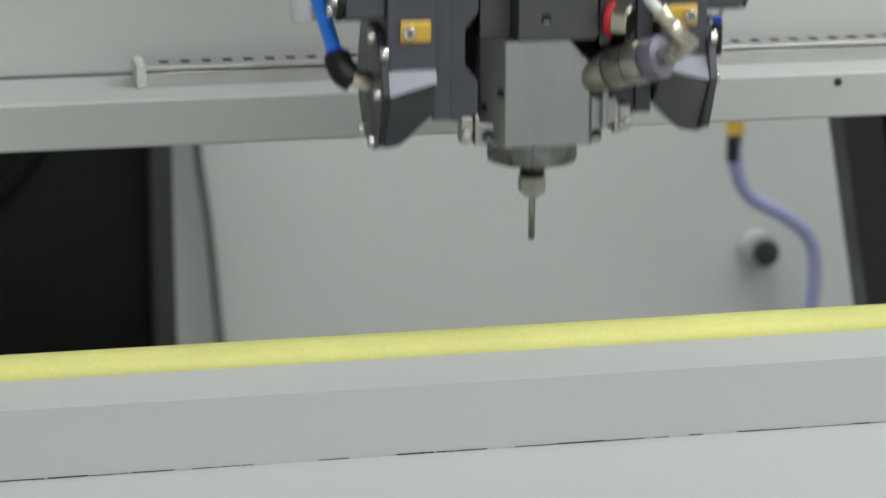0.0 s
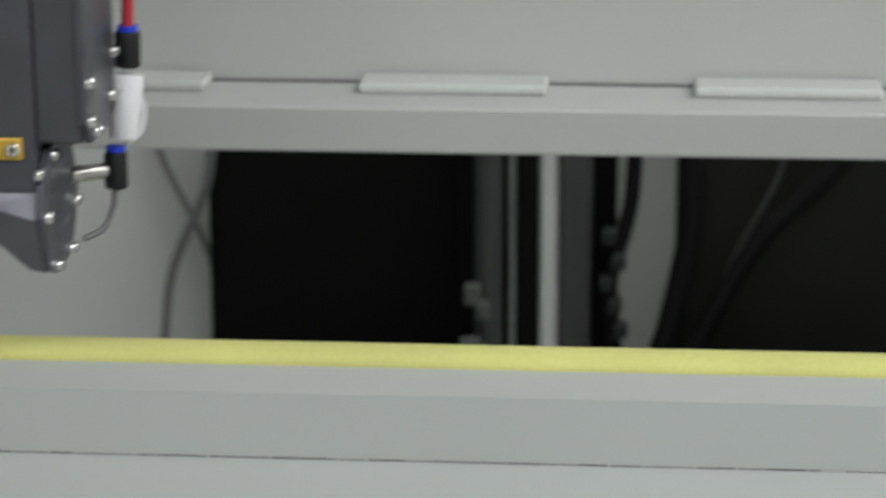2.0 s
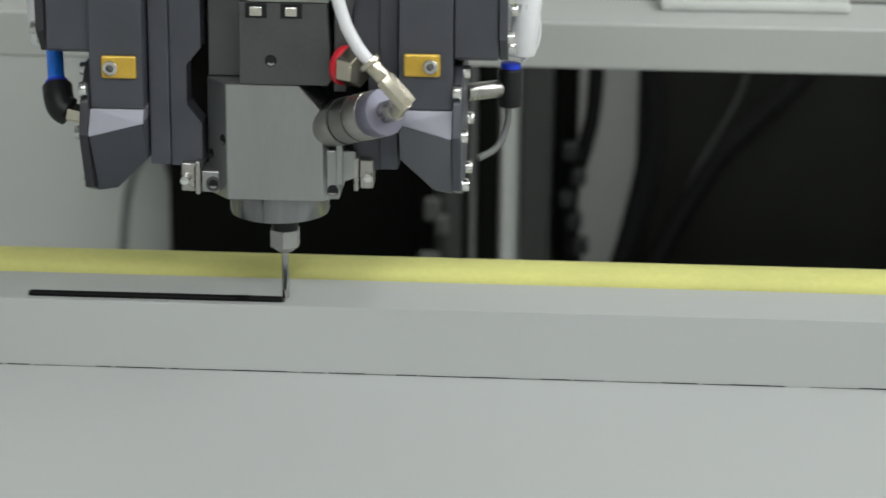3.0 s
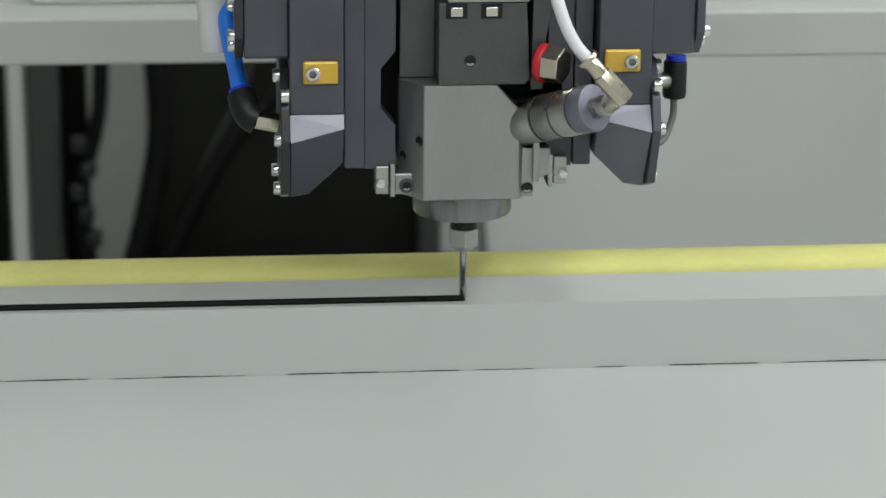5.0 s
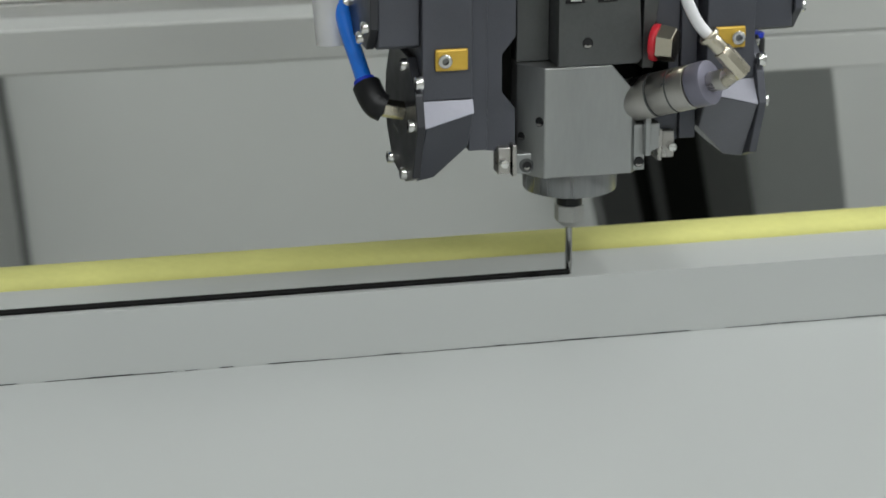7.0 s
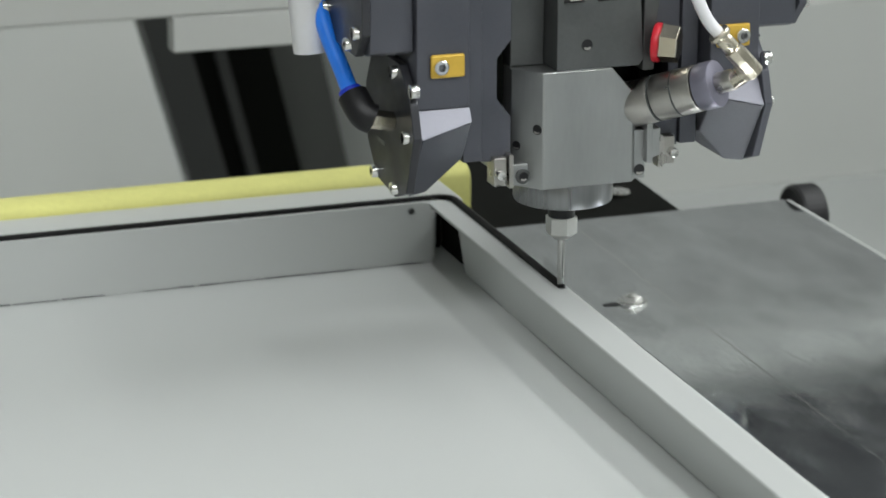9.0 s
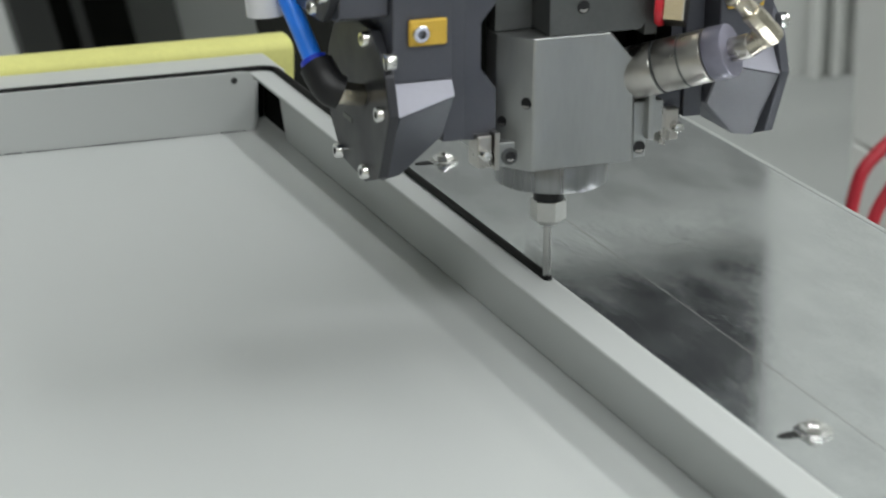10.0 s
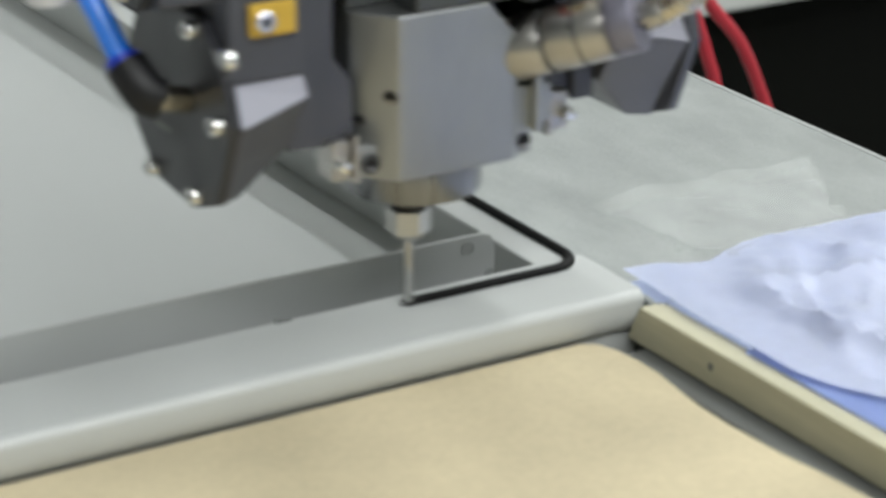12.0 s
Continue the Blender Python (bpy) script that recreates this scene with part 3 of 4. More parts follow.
    hose([(-1.83, y - 0.02, -0.5), (-1.856, y, -0.63), (-1.92, y + 0.02, -0.78), (-1.94, y + 0.02, -0.93)], 0.009, CABLE, "grey cable hanging beside a machine bay")
    hose([(-1.97, y + 0.08, -0.5), (-1.94, y + 0.08, -0.6), (-1.86, y + 0.08, -0.78), (-1.85, y + 0.08, -0.93)], 0.006, CABLE, "thin grey cable hanging beside a machine bay")
    hose([(-0.70, y - 0.03, -0.45), (-0.757, y - 0.03, -0.557), (-0.89, y - 0.03, -0.70), (-0.985, y - 0.03, -0.88), (-1.0, y - 0.03, -0.94)], 0.018, BLACKHOSE, "thick black hose crossing a machine bay", "hose")
    hose([(-1.02, y - 0.03, -0.42), (-1.006, y - 0.03, -0.58), (-1.008, y - 0.03, -0.70), (-1.038, y - 0.03, -0.85), (-1.065, y - 0.03, -0.94)], 0.022, BLACKHOSE, "thick black hose hanging before a machine bay", "hose")
    hose([(-1.10, y - 0.02, -0.42), (-1.105, y - 0.02, -0.60), (-1.118, y - 0.02, -0.68), (-1.142, y - 0.02, -0.78), (-1.13, y - 0.02, -0.93)], 0.014, BLACKHOSE, "black chain-like cable bundle", "cable")
    # Added thin tube paints the pale reflection along the thick hose.
    hose([(-0.835, y + 0.0, -0.50), (-0.86, y, -0.60), (-0.93, y, -0.74), (-0.968, y, -0.86), (-0.985, y, -0.94)], 0.005, DARKGREY, "thin grey tube painting the edge highlight of the thick hose", "hose")
    for dx, z in ((-0.012, -0.69), (0.004, -0.735), (-0.016, -0.775), (-0.002, -0.815), (0.010, -0.86)):
        ob = part("cable_clip", box(-1.132 + dx - 0.013, -1.132 + dx + 0.013, y - 0.045, y - 0.012, Z0 + z - 0.014, Z0 + z + 0.014, 0.006), BLACKP)
        tagged(ob, "black clip on a hanging cable bundle", "cable clip", "clips on the cable bundle")
    for x, z, w, h in ((-1.378, 0.168, 0.014, 0.020), (-1.360, 0.140, 0.012, 0.016), (-1.382, 0.045, 0.018, 0.045)):
        ob = part("pipe_bracket", box(x - w, x + w, y - 0.098, y - 0.085, z - h, z + h, 0.005), DIMGREY)
        tagged(ob, "small grey bracket on an upright pipe", "bracket", "brackets on the pipe")
    hose([(0.484, y, -0.50), (0.487, y, -0.62), (0.515, y, -0.685), (0.585, y, -0.727), (0.635, y, -0.775), (0.645, y, -0.85), (0.635, y, -0.94)], 0.013, LILAC, "lilac air hose hanging from a brass fitting", "hose")
    t = thing("hose_fitting", "yellow brass fitting at a hose's end", "fitting")
    part("nut", cyl((0.484, y, Z0 - 0.57), (0.484, y, Z0 - 0.52), 0.017, n=6), TAG, t)
    part("collar", cyl((0.484, y, Z0 - 0.62), (0.484, y, Z0 - 0.571), 0.013, n=20), BLACKP, t)
    t = thing("round_knob", "round dark knob with a grey ring on the cabinet", "knob")
    part("ring", cyl((0.565, y + 0.099, Z0 - 0.812), (0.565, y + 0.07, Z0 - 0.812), 0.036, n=32, bev=0.003), GREYPOST, t, smooth=True)
    part("cap", cyl((0.572, y + 0.069, Z0 - 0.812), (0.572, y + 0.05, Z0 - 0.812), 0.024, n=28, bev=0.003), DARKGREY, t, smooth=True)


def leaning_slab(a, b, width, depth):
    """A flat bar that leans from a, its upper left edge, to b on the floor."""
    a, b = Vector(a), Vector(b)
    w, d = Vector((width, 0, 0)), Vector((0, depth, 0))
    bm = bmesh.new()
    vs = [bm.verts.new(p) for p in (a, a + w, a + w + d, a + d, b, b + w, b + w + d, b + d)]
    for f in ((0, 1, 2, 3), (7, 6, 5, 4), (0, 4, 5, 1), (1, 5, 6, 2), (2, 6, 7, 3), (3, 7, 4, 0)):
        bm.faces.new([vs[i] for i in f])
    return bm


def leaning_column():
    t = thing("leaning_column", "black leaning machine strut with painted bay shade beside it", "strut")
    part("strut", leaning_slab((0.059, 1.282, Z0 - 0.1), (0.345, 1.675, 0.0), 0.047, 0.05), DARKGREY, t)
    # Black, dim and paler sheets paint the bay's shade fading outwards.
    part("dark_bay_sheet", leaning_slab((0.107, 1.34, Z0 - 0.130), (0.38, 1.74, 0.0), 0.112, 0.04), SHADE_BLACK, t, "black sheet painting the shaded bay beside the strut")
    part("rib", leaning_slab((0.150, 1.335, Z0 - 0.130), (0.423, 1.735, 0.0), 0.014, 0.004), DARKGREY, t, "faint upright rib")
    part("side_sheet", leaning_slab((0.222, 1.36, Z0 - 0.130), (0.495, 1.76, 0.0), 0.062, 0.03), DIMGREY, t, "dim grey step of a slab painted in shade")
    part("side_sheet", leaning_slab((0.285, 1.38, Z0 - 0.130), (0.558, 1.78, 0.0), 0.13, 0.03), GREYPOST, t, "paler grey step of the same shaded slab")
    return t


work_table()
sheet_panel()
foam_strip()
side_table()
blue_sheet()
clear_film()
brown_board()
back_beam()
for x0, x1 in ((-1.578, -1.441), (-1.322, -1.1758), (-1.063, -0.919)):
    ledge_block(x0, x1)
slotted_rail()
back_machine()
leaning_column()


def clamp_bracket():
    t = thing("black_bracket", "black bracket plate with two bolts behind the side table", "bracket")
    part("plate", prism([(0.012, -0.062), (0.165, -0.062), (0.18, 0.27), (0.075, 0.27), (0.048, 0.16), (0.020, 0.085), (0.012, 0.04)], "z", Z0 - 0.040, Z0 - 0.030, 0.001), SHADE_BLACK, t)
    part("foot", box(0.07, 0.15, 0.0, 0.2, 0.0, Z0 - 0.0405), DARKGREY, t)
    for x, y in ((0.145, 0.146), (0.143, 0.062)):
        part("bolt", cyl((x, y, Z0 - 0.03), (x, y, Z0 - 0.026), 0.008, n=24, bev=0.001), CHROME, t, "bright round bolt head", smooth=True)
    return t


clamp_bracket()


def right_side():
    """Cabinet, dark bay and red hoses beyond the side table."""
    t = thing("east_cabinet", "pale grey machine cabinet over a near-black block painting the shade in the open base", "cabinet")
    part("body", box(1.05, 2.7, 0.60, 1.0, Z0 - 0.432, Z0 + 0.3, 0.006), HALLPAINT, t)
    part("side_panel", box(1.05, 1.083, 0.602, 0.998, 0.0, Z0 - 0.4325, 0.003), HALLPAINT, t)
    # Solid near-black block paints the shade under the cabinet body.
    part("base", box(1.0835, 2.7, 0.66, 0.98, 0.0, Z0 - 0.4325), SHADE_BLACK, t, "near-black block painting the shade in the open base")
    part("foot_panel", box(1.75, 2.1, 0.62, 0.655, 0.0, 0.35, 0.004), GREYPOST, t)
    paths = [
        [(0.95, 0.4, -0.05), (0.81, 0.4, -0.19), (0.72, 0.4, -0.24), (0.69, 0.4, -0.30), (0.68, 0.4, -0.5), (0.7, 0.4, -0.94)],
        [(0.98, 0.42, -0.10), (0.82, 0.42, -0.22), (0.75, 0.42, -0.28), (0.72, 0.42, -0.36), (0.72, 0.42, -0.6), (0.75, 0.4, -0.94)],
        [(0.68, 0.2, -0.14), (0.745, 0.2, -0.163), (0.788, 0.2, -0.205), (0.803, 0.2, -0.27), (0.797, 0.2, -0.36), (0.79, 0.2, -0.55), (0.79, 0.2, -0.94)],
        [(0.78, 0.2, -0.15), (0.825, 0.2, -0.21), (0.846, 0.2, -0.266), (0.868, 0.2, -0.32), (0.885, 0.2, -0.38), (0.90, 0.2, -0.55), (0.92, 0.2, -0.94)],
        [(0.82, 0.2, -0.20), (0.868, 0.2, -0.27), (0.912, 0.2, -0.322), (0.95, 0.2, -0.40), (0.985, 0.2, -0.48), (1.02, 0.2, -0.6), (1.06, 0.2, -0.94)],
    ]
    for p in paths:
        ob = part("red_hose", tube([(a, b, Z0 + c) for a, b, c in p], 0.0066, n=12), REDHOSE, None, smooth=True)
        tagged(ob, "red rubber hose hanging beyond the side table", "hose", "red hoses")


right_side()


def hose_clip():
    ob = part("hose_clip", tube([(0.76, 0.19, Z0 - 0.11), (0.765, 0.185, Z0 - 0.15), (0.775, 0.185, Z0 - 0.175), (0.80, 0.185, Z0 - 0.185)], 0.011, n=10), BLACKP, None, smooth=True)
    return tagged(ob, "black clip holding the red hoses", "hose clip")


hose_clip()


# ---- dispensing head, built round its nozzle tip ----
def motor_side(head, s, name):
    """One drive unit: s is -1 for the unit with the blue air tube, 1 for the mirrored one."""
    dz = 0.0 if s < 0 else 0.003
    X = (lambda a, b: (min(s * a, s * b), max(s * a, s * b)))
    cx = 0.0 if s < 0 else -0.003
    unit = part(name, prism([(-0.045, 0.30), (-0.045, 0.121 + dz), (0.03, 0.121 + dz), (0.03, 0.30)], "x", s * (0.0995 + cx), s * (0.0705 + cx), 0.0008), ANOD, head, "grey anodised drive housing")
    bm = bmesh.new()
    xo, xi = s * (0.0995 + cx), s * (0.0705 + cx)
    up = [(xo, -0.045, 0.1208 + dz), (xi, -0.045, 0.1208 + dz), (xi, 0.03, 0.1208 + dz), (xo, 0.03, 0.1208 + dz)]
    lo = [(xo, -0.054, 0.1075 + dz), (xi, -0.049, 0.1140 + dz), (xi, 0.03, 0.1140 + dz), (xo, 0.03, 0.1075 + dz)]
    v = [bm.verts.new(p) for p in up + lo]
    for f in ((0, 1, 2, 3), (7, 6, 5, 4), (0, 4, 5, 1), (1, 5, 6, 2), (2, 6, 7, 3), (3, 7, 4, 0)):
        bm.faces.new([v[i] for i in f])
    part("bevel_edge", bm, LIT_EDGE, unit, "bevelled housing edge painted as lit")
    bm = bmesh.new()
    xm = s * (0.089 + cx)

    def front(x, z):
        """One slanting plane for the nose's front."""
        return -0.0535 - 0.637 * (z - 0.1072) + 0.0091 * (x - xo) / (xi - xo)
    top = [(xo, front(xo, 0.1072), 0.1072 + dz), (xi, front(xi, 0.1137), 0.1137 + dz), (xi, 0.03, 0.1137 + dz), (xo, 0.03, 0.1072 + dz)]
    mid = [(xo, front(xo, 0.086), 0.086 + dz), (xi, front(xi, 0.0905), 0.0905 + dz), (xi, 0.025, 0.0905 + dz), (xo, 0.028, 0.086 + dz)]
    bot = [(xo, front(xo, 0.0705), 0.0705 + dz), (xm, front(xm, 0.0715), 0.0715 + dz), (xm, 0.006, 0.0715 + dz), (xo, 0.006, 0.0705 + dz)]
    rows = [[bm.verts.new(p) for p in r] for r in (top, mid, bot)]
    bm.faces.new(rows[0])
    bm.faces.new(rows[2][::-1])
    for a, b in zip(rows, rows[1:]):
        for k in range(4):
            bm.faces.new((a[k], b[k], b[(k + 1) % 4], a[(k + 1) % 4]))
    bmesh.ops.bevel(bm, geom=bm.edges[:], offset=0.0006, segments=1, affect="EDGES")
    # Right nose gets the lightened grey, as its slanted face catches light.
    part("lower_nose", bm, ANOD if s < 0 else ANOD_LIT, unit, "dark tapered housing nose")
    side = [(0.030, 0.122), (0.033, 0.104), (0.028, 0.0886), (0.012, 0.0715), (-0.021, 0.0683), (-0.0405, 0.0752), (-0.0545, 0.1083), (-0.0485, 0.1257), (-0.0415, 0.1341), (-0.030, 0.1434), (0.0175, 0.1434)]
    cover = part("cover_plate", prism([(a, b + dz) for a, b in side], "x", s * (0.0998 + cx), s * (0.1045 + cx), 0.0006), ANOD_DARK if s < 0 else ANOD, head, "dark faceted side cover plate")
    for y, z in ((-0.0455, 0.1075), (-0.025, 0.0745), (0.011, 0.0748), (-0.026, 0.1385), (0.024, 0.1)):
        cap_screw(cover, (s * (0.1045 + cx), y, z + dz), (s, 0, 0), 0.0036, 0.0036)
    part("marking", box(*X(0.1046 + cx, 0.1048 + cx), -0.0040, 0.0085, 0.0925 + dz, 0.0950 + dz), CABLE, cover, "faint grey bar of print")
    part("standoff", cyl((s * (0.1000 + cx), -0.0485, 0.1325 + dz), (s * (0.1045 + cx), -0.0485, 0.1325 + dz), 0.0040, n=20, bev=0.0006), CHROME, cover, "bright cylindrical stand-off", smooth=True)
    # upper, set-out unit of the same make
    upper = part("upper_housing", prism([(-0.040, 0.30), (-0.040, 0.152), (-0.034, 0.1495), (0.03, 0.1495), (0.03, 0.30)], "x", s * (0.1235 + cx), s * (0.0998 + cx), 0.0008), ANOD, head, "set-out grey drive housing")
    side = [(0.035, 0.30), (0.035, 0.175), (0.012, 0.150), (-0.030, 0.149), (-0.043, 0.163), (-0.045, 0.30)]
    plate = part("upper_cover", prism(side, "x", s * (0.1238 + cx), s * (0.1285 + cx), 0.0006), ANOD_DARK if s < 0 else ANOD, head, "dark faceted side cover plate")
    for y, z in ((-0.036, 0.163), (-0.022, 0.1545), (-0.039, 0.185), (0.02, 0.166)):
        cap_screw(plate, (s * (0.1285 + cx), y, z), (s, 0, 0), 0.0036, 0.0036)
    # tag
    xa, xb = X(0.0736 + cx, 0.0925 + cx) if s < 0 else (0.0703, 0.0900)
    z0 = 0.1382 if s < 0 else 0.1428
    tag = part("tag", box(xa, xb, -0.0475, -0.0452, z0, z0 + 0.0126, 0.0012), TAG, head, "gold-coloured clamp tag")
    cap_screw(tag, ((xa + 0.0052 if s < 0 else xb - 0.0052), -0.0475, z0 + 0.0063), (0, -1, 0), 0.0040, 0.003)
    # guide column beside the block
    c0, c1, c2 = (0.0695, 0.0582, 0.0415) if s < 0 else (0.0662, 0.0560, 0.0420)
    part("guide_column", box(*X(c1 + 0.0004, c0), -0.032, 0.04, 0.087, 0.30, 0.0006), ANOD, head, "grey anodised guide column")
    part("guide_column", prism([(s * c1, 0.30), (s * c1, 0.086), (s * c2, 0.085), (s * c2, 0.110), (s * (c2 + 0.008), 0.120), (s * (c2 + 0.008), 0.142), (s * c2, 0.152), (s * c2, 0.30)], "y", -0.029, 0.04), ANOD, head, "grey anodised guide column")
    # Near-black plate puts the slot's shade into its colour.
    part("slot_shadow_plate", box(*X(c2 - 0.002, c2 + 0.012), -0.012, 0.03, 0.105, 0.30), SHADE_BLACK, head, "black plate painting the shade inside the guide slot")
    cz = 0.0 if s < 0 else 0.004
    clip = part("clip", box(*X(c2 + 0.0035, c2 + 0.011), -0.034, -0.022, 0.0725 + cz, 0.0885 + cz, 0.0008), STAINLESS, head, "small bright clamp")
    part("stud", cyl((s * (c2 + 0.0085), -0.034, 0.080 + cz), (s * (c2 + 0.0085), -0.040, 0.080 + cz), 0.0025, n=14, bev=0.0004), CHROME, clip, smooth=True)
    part("clip_plate", box(*X(c2 + 0.0005, c2 + 0.003), -0.036, -0.020, 0.0715 + cz, 0.090 + cz, 0.0004), STAINLESS, head, "small bright clamp")


def dispensing_head():
    head = thing("dispensing_head", "grey steel sealant dispensing head with a thin nozzle", "dispensing head")
    part("nozzle", cyl((0, 0, 0.001), (0, 0, 0.036), 0.0021, n=20, bev=0.0003), NOZZLE, head, "thin steel nozzle tube", smooth=True)
    bm = cyl((0, 0, 0.0322), (0, 0, 0.0422), 0.0090, n=6, bev=0.0004)
    cyl((0, 0, 0.0292), (0, 0, 0.0323), 0.0046, 0.0080, n=24, bm=bm)
    part("nozzle_nut", bm, NUT, head, "pale hexagonal nozzle nut")
    part("thread", cyl((0, 0, 0.0421), (0, 0, 0.0545), 0.0076, n=24), BLACKP, head)
    part("collar", cyl((-0.0018, -0.006, 0.0545), (-0.0018, -0.006, 0.0697), 0.0278, n=56, bev=0.0015), COLLAR, head, "round dark steel collar", smooth=True)
    plan = [(-0.0265, -0.039), (0.0255, -0.039), (0.033, -0.030), (0.033, 0.03), (-0.039, 0.03), (-0.039, -0.023)]
    bm = prism(plan, "z", 0.0697, 0.1345)
    bmesh.ops.recalc_face_normals(bm, faces=bm.faces[:])
    bmesh.ops.bisect_plane(bm, geom=bm.verts[:] + bm.edges[:] + bm.faces[:], plane_co=(0.0132, 0, 0.1345), plane_no=(0.76, 0, 0.65), clear_outer=True)
    bmesh.ops.holes_fill(bm, edges=bm.edges[:])
    bmesh.ops.bevel(bm, geom=[e for e in bm.edges if e.calc_length() > 0.004], offset=0.0005, segments=1, affect="EDGES")
    block = part("valve_block", bm, BLOCK, head, "milled steel valve block")
    n = Vector((-0.016, -0.0125, 0)).normalized()
    for u, z, r in ((0.18, 0.1030, 0.0027), (0.82, 0.0925, 0.0024)):
        p = Vector((-0.0265, -0.039, z)).lerp(Vector((-0.039, -0.023, z)), u)
        hole(block, p + n * 0.0002, n, r)
    foot = part("clamp_foot", box(-0.042, -0.0285, -0.0315, -0.012, 0.0715, 0.0835, 0.0008), BLOCK, head, "milled clamp foot")
    cap_screw(foot, (-0.0352, -0.0315, 0.0765), (0, -1, 0), 0.0042, 0.0012, "dark_screw").data.materials[0] = DARKBLOCK
    hole(foot, (-0.0352, -0.0329, 0.0765), (0, -1, 0), 0.0026)
    # upper dark block with two pockets
    bm = prism([(-0.019, 0.1348), (0.0285, 0.1348), (0.031, 0.138), (0.0285, 0.180), (-0.019, 0.180)], "y", -0.039, 0.0, 0.0006)
    ub = part("upper_block", bm, DARKBLOCK, head, "dark blackened steel block")
    hole(ub, (-0.0018, -0.0392, 0.1482), (0, -1, 0), 0.0030)
    for x in (-0.0095, 0.0095):
        pk = part("pocket", box(x - 0.0058, x + 0.0058, -0.0396, -0.0385, 0.1715, 0.1800, 0.0004), BLACKP, ub, "dark screw pocket")
        part("screw", box(x - 0.0034, x + 0.0034, -0.0412, -0.0395, 0.1728, 0.1782, 0.0008), CHROME, pk, "bright screw head")
    part("top_block", box(-0.0145, 0.030, -0.0405, 0.0, 0.1805, 0.30, 0.0008), BLOCK, head, "pale milled steel block")
    part("back_plate", box(-0.0385, -0.0193, -0.020, 0.03, 0.1348, 0.30, 0.0006), DARKBLOCK, head, "dark back plate")
    part("side_plate", prism([(0.0318, 0.131), (0.0385, 0.131), (0.0395, 0.158), (0.046, 0.20), (0.046, 0.30), (0.034, 0.30)], "y", -0.036, 0.02, 0.0005), DARKBLOCK, head, "dark side plate")
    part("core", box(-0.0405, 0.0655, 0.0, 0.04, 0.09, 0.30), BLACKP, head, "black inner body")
    part("carrier", box(-0.098, 0.098, 0.042, 0.075, 0.13, 0.62, 0.002), ANOD, head, "grey carrier plate")
    # plug with red ring
    d = Vector((0.80, -0.58, -0.05)).normalized()
    p = Vector((0.0365, -0.040, 0.1472))
    part("red_ring", cyl(p, p + d * 0.004, 0.0108, n=28, bev=0.001), RED, head, "red plastic ring", smooth=True)
    part("hex_plug", cyl(p + d * 0.004, p + d * 0.014, 0.0108, 0.0100, n=6, bev=0.0006), NICKEL, head, "bright hexagonal plug")
    # slanting needle valve
    a = Vector((0.0285, -0.029, 0.1108))
    b = Vector((0.0625, -0.067, 0.1285))
    d = (b - a).normalized()
    L = (b - a).length
    bm = cyl(a, a + d * L * 0.30, 0.0128, n=40, bev=0.0008)
    cyl(a + d * L * 0.32, a + d * L * 0.79, 0.0128, n=40, bm=bm, bev=0.0008)
    cyl(a + d * L * 0.29, a + d * L * 0.33, 0.0118, n=32, bm=bm)
    cyl(a - d * 0.012, a + d * 0.001, 0.0128, n=40, bm=bm)
    part("valve_flange", box(0.0333, 0.0368, -0.0410, -0.0100, 0.0800, 0.1135, 0.0006), BLOCK, head, "milled plate behind the valve")
    valve = part("valve_body", bm, STAINLESS, head, "turned stainless valve body", smooth=True)
    for u in (0.30, 0.56):
        part("groove", cyl(a + d * L * u, a + d * L * (u + 0.018), 0.0130, n=40), DARKBLOCK, valve, "dark turned groove", smooth=True)
    part("valve_cap", cyl(a + d * L * 0.80, b, 0.0129, n=40, bev=0.001), CAPMAT, valve, "matt lilac-grey valve cap", smooth=True)
    part("elbow_stem", cyl(b, b + d * 0.010, 0.0058, n=24, bev=0.0006), STAINLESS, valve, smooth=True)
    c = b + d * 0.0125
    q = Vector((0.0730, -0.084, 0.1395))
    bm = cyl(c - d * 0.003, q, 0.0052, 0.0050, n=20)
    k = Vector((0.0565, -0.082, 0.1575))
    cyl(q + (q - k).normalized() * 0.004, q + (k - q) * 0.62, 0.0055, n=8, bm=bm, bev=0.0005)
    cyl(q + (k - q) * 0.62, k, 0.0046, n=24, bm=bm, bev=0.0004)
    part("elbow_fitting", bm, NICKEL, valve, "bright nickel elbow fitting", smooth=True)
    e = (k - q).normalized()
    part("elbow_ring", cyl(k, k + e * 0.003, 0.0062, n=24, bev=0.0005), NICKEL, valve, smooth=True)
    part("air_tube", tube([k + e * 0.002, k + e * 0.012 + Vector((0, 0, 0.001)), (0.0415, -0.081, 0.182), (0.0365, -0.078, 0.205), (0.036, -0.07, 0.26), (0.04, -0.06, 0.30)], 0.0034), WHITETUBE, head, "milky white air tube", smooth=True)
    br = part("valve_bracket", prism([(0.0262, 0.0705), (0.0345, 0.0705), (0.0345, 0.0795), (0.0435, 0.0830), (0.0435, 0.098), (0.0262, 0.098)], "y", -0.036, -0.005, 0.0006), BLOCK, head, "milled bracket under the valve")
    hole(br, (0.0310, -0.0363, 0.0755), (0, -1, 0), 0.0030)
    motor_side(head, -1, "drive_housing")
    motor_side(head, 1, "drive_housing")
    # blue tube with black elbow
    part("tube_stem", cyl((-0.1045, -0.0205, 0.110), (-0.1172, -0.0205, 0.1127), 0.0054, n=6, bev=0.0004), NICKEL, head, "nickel tube connector")
    part("black_elbow", tube([(-0.1165, -0.0205, 0.1125), (-0.1203, -0.0195, 0.1145), (-0.1228, -0.0165, 0.1187), (-0.1245, -0.0112, 0.1240)], 0.0083, n=20), BLACKP, head, "black push-in elbow", smooth=True)
